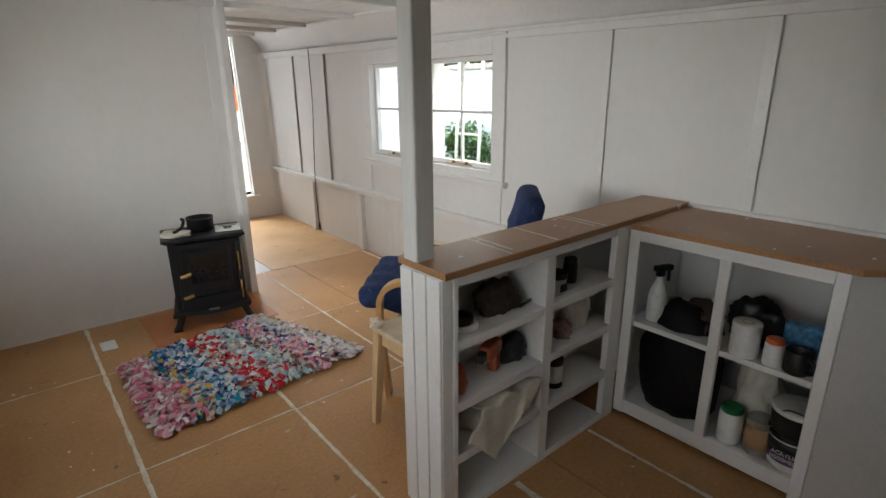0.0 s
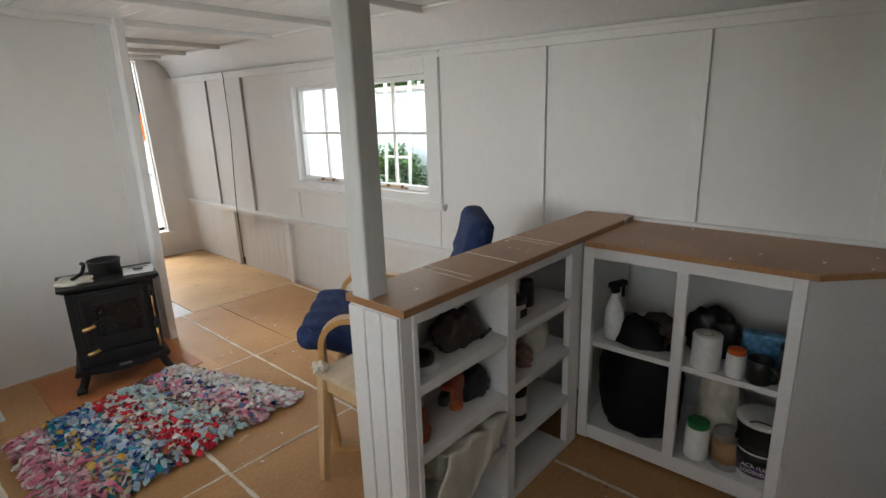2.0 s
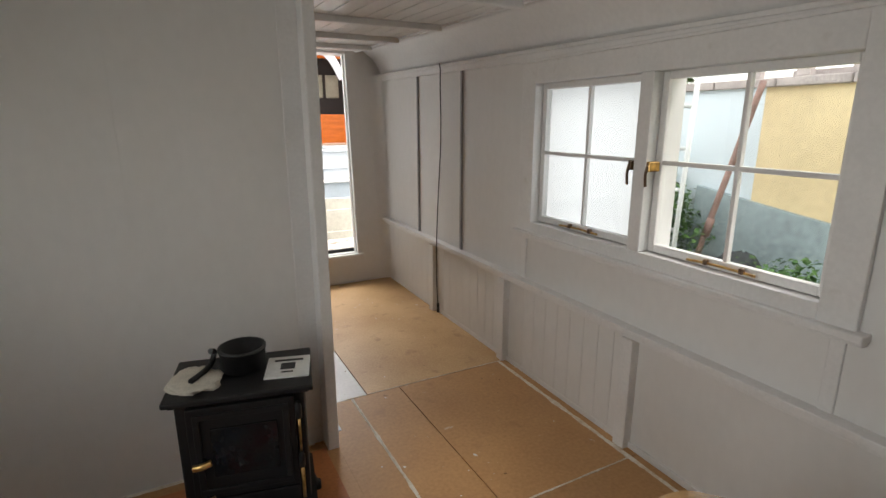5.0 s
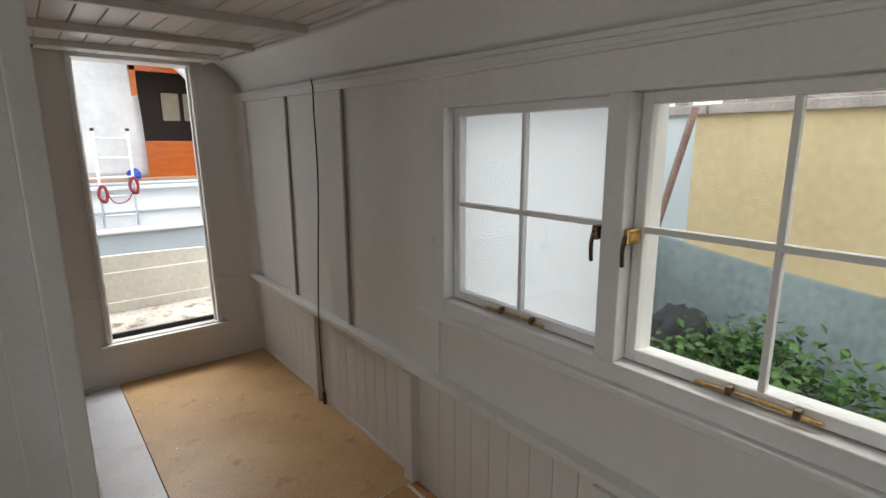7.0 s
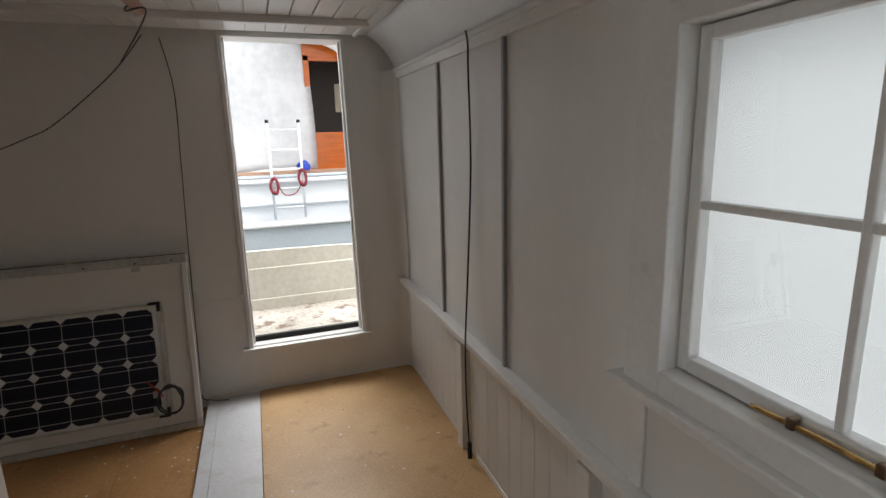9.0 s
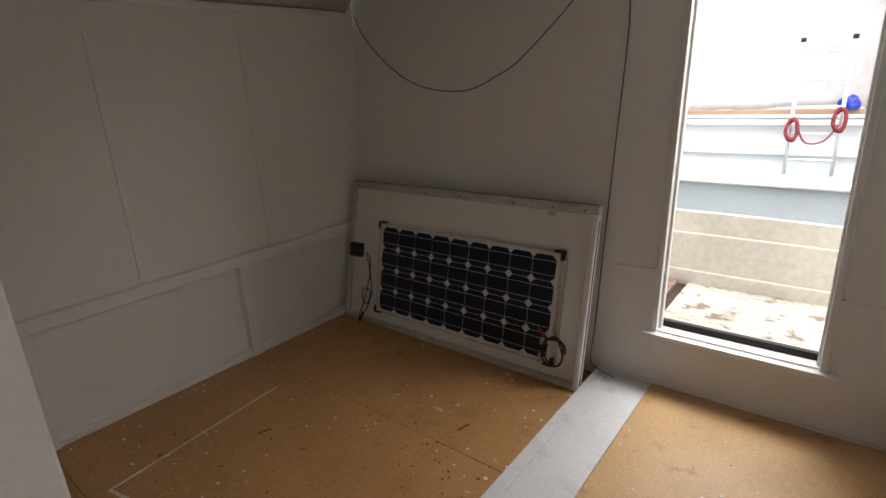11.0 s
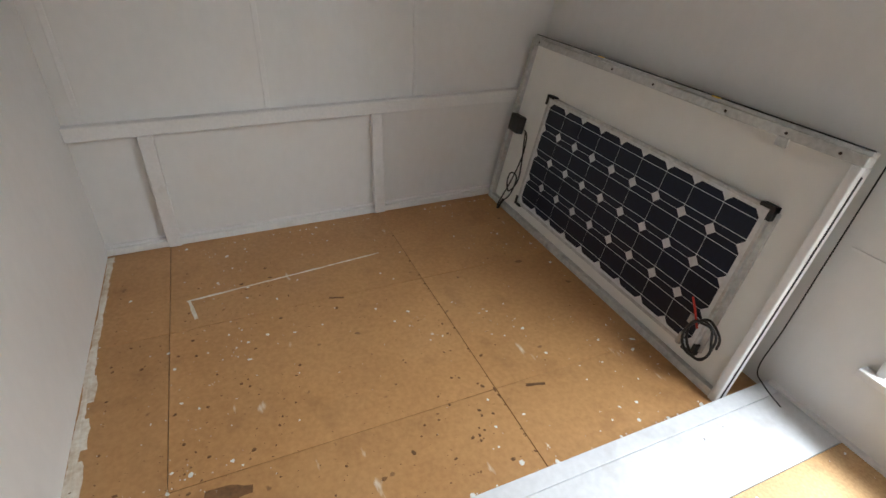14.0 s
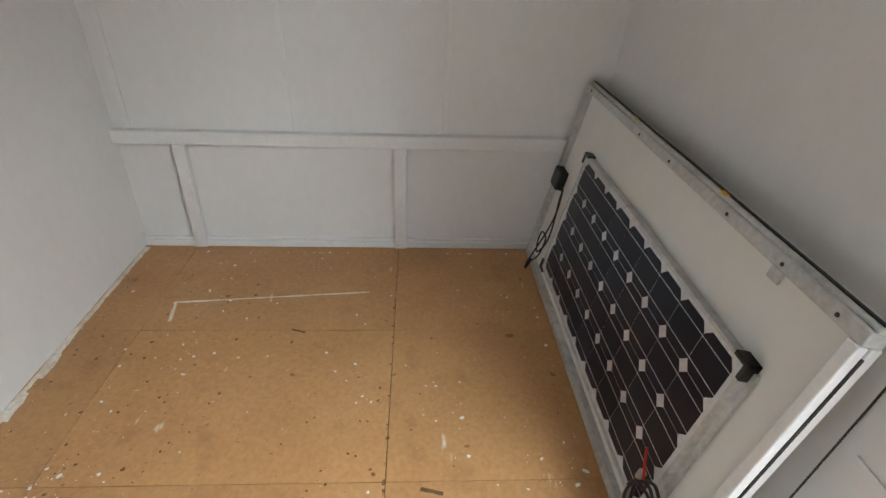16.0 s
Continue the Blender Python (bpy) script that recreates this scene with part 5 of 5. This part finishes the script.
part("side_rail", boxes((FX1 - 0.03, FX1, -0.004, 0.02, 0.0, FH - 0.034), (FX1 - 0.030, FX1, 0.026, 0.05, 0.0, FH - 0.034), bevel=0.004), TRIM, sf, "white grooved side rail")
part("seal", boxes((FX0 + 0.01, FX1 - 0.005, 0.018, 0.028, FH + 0.011, FH + 0.016)), RUBBER, sf, "black rubber seal")
part("seal", boxes((FX1 - 0.024, FX1 + 0.001, 0.019, 0.027, 0.005, FH - 0.06)), RUBBER, sf)
part("spacer", boxes((1.01, 1.05, -0.004, 0.004, FH - 0.06, FH - 0.03), bevel=0.002), ALU, sf)
for x in (0.08, 0.72):
    part("tag", boxes((x, x + 0.03, 0.004, 0.02, FH + 0.011, FH + 0.015)), YELLOW, sf, "yellow tag")
for x in (-0.38, 0.2, 0.45, 0.8, 1.03, 1.2):
    part("rivet", lathe([(0.005, 0.0), (0.005, 0.002), (0.003, 0.003)], 10), DARKBROWN, sf).matrix_basis = pose(x, -0.001, FH - 0.018, 90, 0, 0)

PX0, PX1, PZ0, PZ1 = -0.151, 1.103, 0.106, 0.676
solar = thing("solar_panel", "monocrystalline solar panel, thirty-six dark cells", "solar panel", PV @ pose(0, 0.026, 0))
part("frame", boxes((PX0 - 0.012, PX0, -0.03, 0, PZ0 - 0.012, PZ1 + 0.012), (PX1, PX1 + 0.012, -0.03, 0, PZ0 - 0.012, PZ1 + 0.012), (PX0, PX1, -0.03, 0, PZ1, PZ1 + 0.012), (PX0, PX1, -0.03, 0, PZ0 - 0.012, PZ0), bevel=0.002), ALU, solar)
part("side_flange", boxes((PX1 + 0.012, PX1 + 0.03, -0.012, -0.002, PZ0, PZ1)), ALU, solar)
part("backsheet", boxes((PX0, PX1, -0.024, -0.018, PZ0, PZ1)), BACKSHEET, solar)
cw, ch = (PX1 - PX0 - 0.036) / 9, (PZ1 - PZ0 - 0.024) / 4
c = 0.165 * cw
hx, hz = cw / 2 - 0.0012, ch / 2 - 0.0012
cell_me = bpy.data.meshes.new("cell")
outline = [(-hx, -hz + c), (-hx + c, -hz), (hx - c, -hz), (hx, -hz + c), (hx, hz - c), (hx - c, hz), (-hx + c, hz), (-hx, hz - c)]
cv = [(x, -0.0252, z) for x, z in outline] + [(x, -0.0241, z) for x, z in outline]
cell_me.from_pydata(cv, [], [tuple(range(8)), tuple(range(15, 7, -1))] + [(i, i + 8, (i + 1) % 8 + 8, (i + 1) % 8) for i in range(8)])
cell_me.materials.append(CELL)
bus_me = mesh_of("busbar", boxes((PX0 + 0.014, PX1 - 0.014, -0.0259, -0.0254, -0.0011, 0.0011)), BUSBAR)
for j in range(4):
    zc = PZ0 + 0.012 + ch * (j + 0.5)
    for i in range(9):
        piece("cell", cell_me, solar, pose(PX0 + 0.018 + cw * (i + 0.5), 0, zc))
    for dz in (-0.27, 0.27):
        piece("busbar", bus_me, solar, pose(0, 0, zc + dz * ch))
for x, sx in ((PX0 - 0.02, 1), (PX1 + 0.02, -1)):
    for z, sz in ((PZ0 - 0.02, 1), (PZ1 + 0.02, -1)):
        w, h = 0.055, 0.05
        part("corner_bracket", boxes((min(x, x + sx * w), max(x, x + sx * w), -0.036, 0.0, min(z, z + sz * 0.014), max(z, z + sz * 0.014)), (min(x, x + sx * 0.016), max(x, x + sx * 0.016), -0.036, 0.0, min(z, z + sz * h), max(z, z + sz * h)), bevel=0.003), BLACK, solar)
jb = part("junction_box", boxes((-0.425, -0.325, -0.045, 0.0, 0.43, 0.525), bevel=0.008), BLACK, solar, "black junction box")
part("lead", sweep([(-0.28, -0.03, 0.47), (-0.24, -0.035, 0.45), (-0.23, -0.03, 0.36), (-0.24, -0.035, 0.25), (-0.25, -0.05, 0.15), (-0.28, -0.06, 0.03), (-0.27, -0.06, 0.005)], 0.004), BLACK, solar)
part("lead", sweep([(-0.28, -0.02, 0.455), (-0.255, -0.03, 0.42), (-0.22, -0.025, 0.28), (-0.20, -0.035, 0.2), (-0.23, -0.05, 0.13), (-0.27, -0.05, 0.17), (-0.26, -0.05, 0.23), (-0.21, -0.04, 0.22), (-0.22, -0.04, 0.12), (-0.25, -0.055, 0.06)], 0.004), BLACK, solar)
part("plug", sweep([(-0.25, -0.055, 0.07), (-0.262, -0.06, 0.03), (-0.27, -0.062, 0.005)], 0.008), BLACK, solar)
coil = []
for k in range(26):
    a = k * 0.62
    coil.append((1.135 + (0.058 + 0.006 * math.sin(k * 1.7)) * math.cos(a), -0.045 - 0.0016 * k, 0.18 + (0.072 + 0.006 * math.cos(k * 2.3)) * math.sin(a)))
part("coiled_lead", sweep(coil, 0.0048), BLACK, solar, "coiled black lead")
part("red_lead", sweep([(1.10, -0.05, 0.20), (1.06, -0.055, 0.26), (1.03, -0.05, 0.29)], 0.004), REDWIRE, solar, "red wire")
part("crocodile_clip", boxes((1.05, 1.07, -0.055, -0.04, 0.10, 0.15), (1.055, 1.075, -0.058, -0.04, 0.20, 0.235), bevel=0.004), TIN, solar)

# ================================================================ OUTSIDE
ground = solid("ground", boxes((-400, 400, -400, 400, -0.75, -0.35)), GROUND, "rough grassy ground", "ground", kind="structure")
# own foredeck and bulwark beyond the bow door
deck = thing("foredeck", "weathered wooden foredeck with peeling paint", "deck", kind="structure")
part("deck_base", boxes((0.4, 3.4, 6.26, 7.06, -0.34, 0.205)), GAP, deck)
part("deck_sheet", boxes((1.50, 3.4, 6.27, 7.02, 0.205, 0.222), bevel=0.003), DECK, deck, "weathered stained plywood sheet")
part("side_board", boxes((1.385, 1.44, 6.27, 7.02, 0.205, 0.226), bevel=0.003), RUST, deck, "reddish brown deck board")
for i in range(6):
    part("plank", boxes((0.78 + 0.1 * i, 0.875 + 0.1 * i, 6.27, 7.02, 0.205, 0.220), bevel=0.003), DECK, deck)
bul = thing("bulwark", "cream painted clinker bulwark round foredeck", "bulwark", kind="structure")
part("lower_strake", boxes((0.2, 3.8, 7.02, 7.055, 0.20, 0.302), bevel=0.006), CREAM, bul)
part("middle_strake", boxes((0.2, 3.8, 7.035, 7.065, 0.29, 0.536), bevel=0.006), CREAM, bul)


def sheer(name, y0, y1, zt, zb, rise, material, parent):
    """A strake with a curved upper edge."""
    bm = bmesh.new()
    rows = []
    for i in range(25):
        u = i / 24
        x = 0.2 + 3.6 * u
        z = zt - rise * max(0.0, u - 0.38) ** 2
        rows.append([bm.verts.new(q) for q in ((x, y0, zb), (x, y1, zb), (x, y1, z), (x, y0, z))])
    for a, b in zip(rows, rows[1:]):
        for j in range(4):
            bm.faces.new((a[j], a[(j + 1) % 4], b[(j + 1) % 4], b[j]))
    bm.faces.new(rows[0][::-1])
    bm.faces.new(rows[-1])
    bmesh.ops.recalc_face_normals(bm, faces=bm.faces)
    part(name, bm, material, parent)


sheer("top_strake", 7.05, 7.09, 0.665, 0.525, 0.28, CREAM, bul)
tend = thing("white_dinghy", "pale blue and white moored dinghy side", "boat")
part("side", boxes((-1.5, 3.9, 7.45, 7.53, 0.22, 0.775), bevel=0.01), PALEBLUE, tend)
part("gunwale", boxes((-1.5, 3.9, 7.41, 7.55, 0.775, 0.805), bevel=0.01), HULLWHITE, tend)
part("bottom", boxes((-1.5, 3.9, 7.47, 7.9, -0.35, 0.22)), PALEBLUE, tend)

MOORED = Matrix.Translation((1.953, 8.25, 1.64)) @ Matrix.Scale(0.69, 4) @ Matrix.Translation((-1.925, -10.3, -1.56))  # the neighbouring berth
yacht = thing("yacht", "white motor yacht with varnished cabin under tarpaulin", "boat", MOORED)
part("hull", boxes((-4, 4.6, 10.45, 13.5, -1.32, 0.84), bevel=0.02), HULLWHITE, yacht)
part("rub_rail", boxes((-4, 4.6, 10.36, 10.47, 0.74, 0.795), bevel=0.01), HULLWHITE, yacht)
part("lower_rail", boxes((-4, 4.6, 10.40, 10.46, 0.42, 0.46), bevel=0.01), HULLWHITE, yacht)
part("toe_rail", boxes((-4, 4.6, 10.43, 10.55, 0.847, 0.895), bevel=0.008), shader("worn_teak", (0.40, 0.25, 0.17), 0.6), yacht)
part("cap_rail", boxes((-4, 4.6, 10.40, 10.58, 0.812, 0.847), bevel=0.006), PALEBLUE, yacht)
part("cabin_side", boxes((2.30, 4.6, 10.72, 10.80, 0.86, 1.42), (2.30, 2.38, 10.72, 10.80, 1.46, 2.5), (3.55, 3.75, 10.72, 10.80, 1.46, 2.5), (3.75, 4.6, 10.72, 10.80, 1.46, 2.7), (2.3, 4.6, 10.72, 10.80, 2.42, 2.8), bevel=0.006), MAHOG, yacht, "orange-brown varnished cabin side")
part("cabin_inside", boxes((2.25, 4.6, 11.6, 11.7, 1.0, 2.8), (2.25, 4.6, 10.8, 11.6, 1.0, 1.05), (2.25, 4.6, 10.8, 11.6, 2.6, 2.7)), CABIN, yacht)
for x in (2.85, 3.18):
    part("far_pane", boxes((x, x + 0.27, 11.56, 11.595, 1.75, 2.2), bevel=0.02), CABINPANE, yacht)
part("roof", boxes((2.1, 4.6, 10.5, 12.5, 2.75, 2.85), bevel=0.02), HULLWHITE, yacht)


def tarpaulin():
    bm = bmesh.new()
    n, m = 60, 30
    g = []
    for i in range(n + 1):
        row = []
        for j in range(m + 1):
            u, v = i / n, j / m
            x = -4 + 6.38 * u + (0.012 * math.sin(v * 9) if u > 0.95 else 0)
            z = 0.90 + 3.1 * v + (0.05 * noise.noise((u * 14, 3, 0)) if j == 0 else 0)
            y = 10.58 + 0.35 * v + 0.06 * noise.noise((u * 12, v * 5, 1)) + 0.03 * noise.noise((u * 30, v * 14, 2))
            row.append(bm.verts.new((x, y, z)))
        g.append(row)
    for i in range(n):
        for j in range(m):
            bm.faces.new((g[i][j], g[i + 1][j], g[i + 1][j + 1], g[i][j + 1])).smooth = True
    bmesh.ops.solidify(bm, geom=list(bm.faces), thickness=0.01)
    return bm


part("tarpaulin", tarpaulin(), TARP, yacht, "white tarpaulin cover")
part("tarp_flap", sweep([(2.30, 10.5, 2.75), (2.7, 10.48, 2.62), (3.0, 10.46, 2.40), (3.2, 10.46, 2.05)], 0.07, 8), TARP, yacht)


def ladder(name, label, x0, x1, y, z0, z1, rungs, material, lean=0.0, axis="x"):
    t = thing(name, label, "ladder")
    for a in (x0, x1):
        p, q = ((a, y, z0), (a, y + lean, z1)) if axis == "x" else ((y, a, z0), (y + lean, a, z1))
        part("stile", sweep([p, q], 0.018, 8, smooth=False), material, t)
    for i in range(rungs):
        k = (i + 0.6) / rungs
        z = z0 + (z1 - z0) * k
        p, q = ((x0, y + lean * k, z), (x1, y + lean * k, z)) if axis == "x" else ((y + lean * k, x0, z), (y + lean * k, x1, z))
        part("rung", sweep([p, q], 0.014, 8, smooth=False), material, t)
    return t


lad = ladder("boarding_ladder", "white tubular boarding ladder with maroon ropes", 1.72, 2.13, 10.30, 0.24, 1.56, 5, HULLWHITE)
lad.matrix_world = MOORED
for x in (1.72, 2.13):
    part("end_cap", lathe([(0.024, -0.02), (0.024, 0.02)], 10), BLACK, lad).matrix_basis = pose(x, 10.30, 1.57)
for k, (x, z) in enumerate(((1.74, 0.70), (2.12, 0.80))):
    pts = [(x + 0.05 * math.cos(i * 0.9), 10.22 + 0.02 * math.sin(i * 2.1), z + 0.10 * math.sin(i * 0.9) * (1 + 0.2 * math.sin(i))) for i in range(22)]
    solid("rope_coil", sweep(pts, 0.018, 6), ROPE, "coiled maroon and white rope", "rope", MOORED, group="mooring ropes")
solid("mooring_line", sweep([(1.79, 10.24, 0.72), (1.87, 10.22, 0.58), (2.02, 10.22, 0.60), (2.12, 10.24, 0.76)], 0.008, 6), ROPE, "slack maroon line between coils", "rope", MOORED)
fender = lump("blue_fender_cover", 2.17, 10.42, 0.895, 0.09, 0.04, 0.09, BLUE, "bright blue folded cover", "cover", 71, 0.35)
fender.matrix_world = MOORED @ fender.matrix_world

# yard seen through the side window
# a yellow boat hull, built simply as upright slab, sloping foot and coping
yard = thing("yard_hull", "ochre boat hull with pale bow and grey-blue bottom", "wall", kind="structure")
part("render", boxes((4.55, 4.75, -3.0, 3.98, 0.5, 1.68)), YELLOWHULL, yard)
part("pale_bow", boxes((4.552, 4.748, 3.98, 5.6, 0.2, 1.72)), PALEHULL, yard, "pale blue bow")
bm = bmesh.new()
rows = []
for i in range(31):
    y = -3 + 7.4 * i / 30
    zt = 0.72 + 0.10 * max(0.0, (y - 2.6)) ** 1.4 if y > 2.6 else 0.72
    rows.append([bm.verts.new(q) for q in ((4.36, y, -0.36), (4.50, y, zt), (4.56, y, zt), (4.56, y, -0.36))])
for a, b in zip(rows, rows[1:]):
    for j in range(4):
        bm.faces.new((a[j], b[j], b[(j + 1) % 4], a[(j + 1) % 4]))
bm.faces.new(rows[0])
bm.faces.new(rows[-1][::-1])
bmesh.ops.recalc_face_normals(bm, faces=bm.faces)
part("plinth", bm, GREYBLUE, yard, "grey-blue sloping lower hull")
for i in range(18):
    y = -3 + 0.46 * i
    part("coping_block", boxes((4.50, 4.80, y, y + 0.452, 1.68, 1.74), bevel=0.008), COPING, yard)
for i in range(12):
    y = 0.4 + 0.33 * i
    part("ridge_block", boxes((4.53, 4.60, y, y + 0.09, 1.74, 1.82), bevel=0.01), COPING, yard)
part("rear_roof", boxes((4.7, 8.0, -3, 3.9, 1.74, 1.79)), COPING, yard)
ladder("leaning_ladder", "pale metal ladder leaning in the yard", 4.10, 4.46, 3.86, -0.34, 1.95, 8, GALV, 0.12, "y")
pipe = thing("drain_pipe", "rusty pink pipe sloping down the hull", "pipe")
part("pipe", sweep([(4.42, 3.93, 1.72), (4.36, 4.04, 1.15), (4.28, 4.17, 0.45), (4.2, 4.28, -0.34)], 0.022, 10), RUST, pipe)
part("joint", sweep([(4.315, 4.115, 0.74), (4.30, 4.14, 0.60)], 0.029, 10, smooth=False), RUST, pipe)
lump("slate_heap", 4.1, 3.75, -0.36, 0.22, 0.26, 0.62, COAL, "dark heap of slate rubble", "rubble", 81, 0.3)


def foliage(name, label, cx, cy, z0, rx, ry, h, leaves, seed, category, size=0.05):
    """A bush: stems and many small folded leaves in clumps, with gaps."""
    rnd = random.Random(seed)
    t = thing(name, label, category)
    bs = bmesh.new()
    clumps = []
    for _ in range(max(10, leaves // 60)):
        a, r, k = rnd.uniform(0, 6.28), math.sqrt(rnd.random()), rnd.random() ** 0.7
        taper = math.sqrt(max(0.05, 1 - (k - 0.35) ** 2 * 1.6))
        clumps.append(Vector((cx + rx * r * taper * math.cos(a), cy + ry * r * taper * math.sin(a), z0 + h * k)))
    for p in clumps[:22]:
        tmp = sweep([(cx + rnd.uniform(-0.1, 0.1), cy + rnd.uniform(-0.1, 0.1), z0), ((cx + p.x) / 2, (cy + p.y) / 2, (z0 + p.z) / 2 + 0.05), p], 0.007, 5)
        me = bpy.data.meshes.new("tmp")
        tmp.to_mesh(me)
        tmp.free()
        bs.from_mesh(me)
        bpy.data.meshes.remove(me)
    part("stems", bs, STEM, t)
    verts, faces, mats = [], [], []
    for _ in range(leaves):
        p = rnd.choice(clumps) + Vector((rnd.gauss(0, 0.07), rnd.gauss(0, 0.07), rnd.gauss(0, 0.06)))
        d = Vector((rnd.uniform(-1, 1), rnd.uniform(-1, 1), rnd.uniform(-0.5, 0.6))).normalized()
        s = d.cross(Vector((rnd.uniform(-0.4, 0.4), rnd.uniform(-0.4, 0.4), 1))).normalized()
        up = s.cross(d)
        L = size * rnd.uniform(0.6, 1.4)
        b = len(verts)
        verts += [p, p + d * L * 0.5 + s * L * 0.36 + up * L * 0.1, p + d * L, p + d * L * 0.5 - s * L * 0.36 + up * L * 0.1]
        faces += [(b, b + 1, b + 2), (b, b + 2, b + 3)]
        mats += [rnd.random() < 0.35] * 2
    me = bpy.data.meshes.new("leaves")
    me.from_pydata(verts, [], faces)
    me.materials.append(LEAF)
    me.materials.append(LEAFL)
    me.polygons.foreach_set("material_index", [int(q) for q in mats])
    ob = new("leaves", me)
    ob.parent = t
    ob["kind"] = "stuff"
    return t


foliage("bush", "leafy green shrub against the pale bow", 4.2, 4.62, -0.35, 0.34, 0.5, 1.35, 5200, 11, "shrub")
foliage("weeds", "low green weeds under the window", 3.9, 3.25, -0.35, 0.45, 0.65, 0.85, 5200, 12, "weeds", 0.05)
foliage("weeds", "low green weeds along the hull", 3.85, 2.2, -0.35, 0.4, 0.8, 0.5, 2600, 13, "weeds", 0.05)
foliage("hedge", "tall green hedge behind the yard", 6.1, 6.7, -0.35, 1.0, 1.1, 3.0, 11000, 14, "hedge", 0.11)
foliage("hedge", "tall green hedge behind the yard", 7.4, 7.9, -0.35, 1.1, 1.2, 3.0, 8000, 15, "hedge", 0.11)
ladder("fence_ladder", "white slatted trellis by the hedge", 5.55, 6.3, 5.1, -0.35, 2.2, 8, HULLWHITE, 0.0, "y")

# obscured sheet behind the far casement
sheet_mat = bpy.data.materials.new("white_sheet")
sheet_mat.use_nodes = True
sn = sheet_mat.node_tree.nodes
tr = sn.new("ShaderNodeBsdfTranslucent")
tr.inputs[0].default_value = (0.60, 0.61, 0.63, 1)
sheet_mat.node_tree.links.new(tr.outputs[0], sn["Material Output"].inputs[0])
blind = solid("window_sheet", boxes((0.085, 0.088, 3.229, 3.913, 0.92, 1.641)), sheet_mat, "translucent white sheet behind window panes", "sheet", EAST)
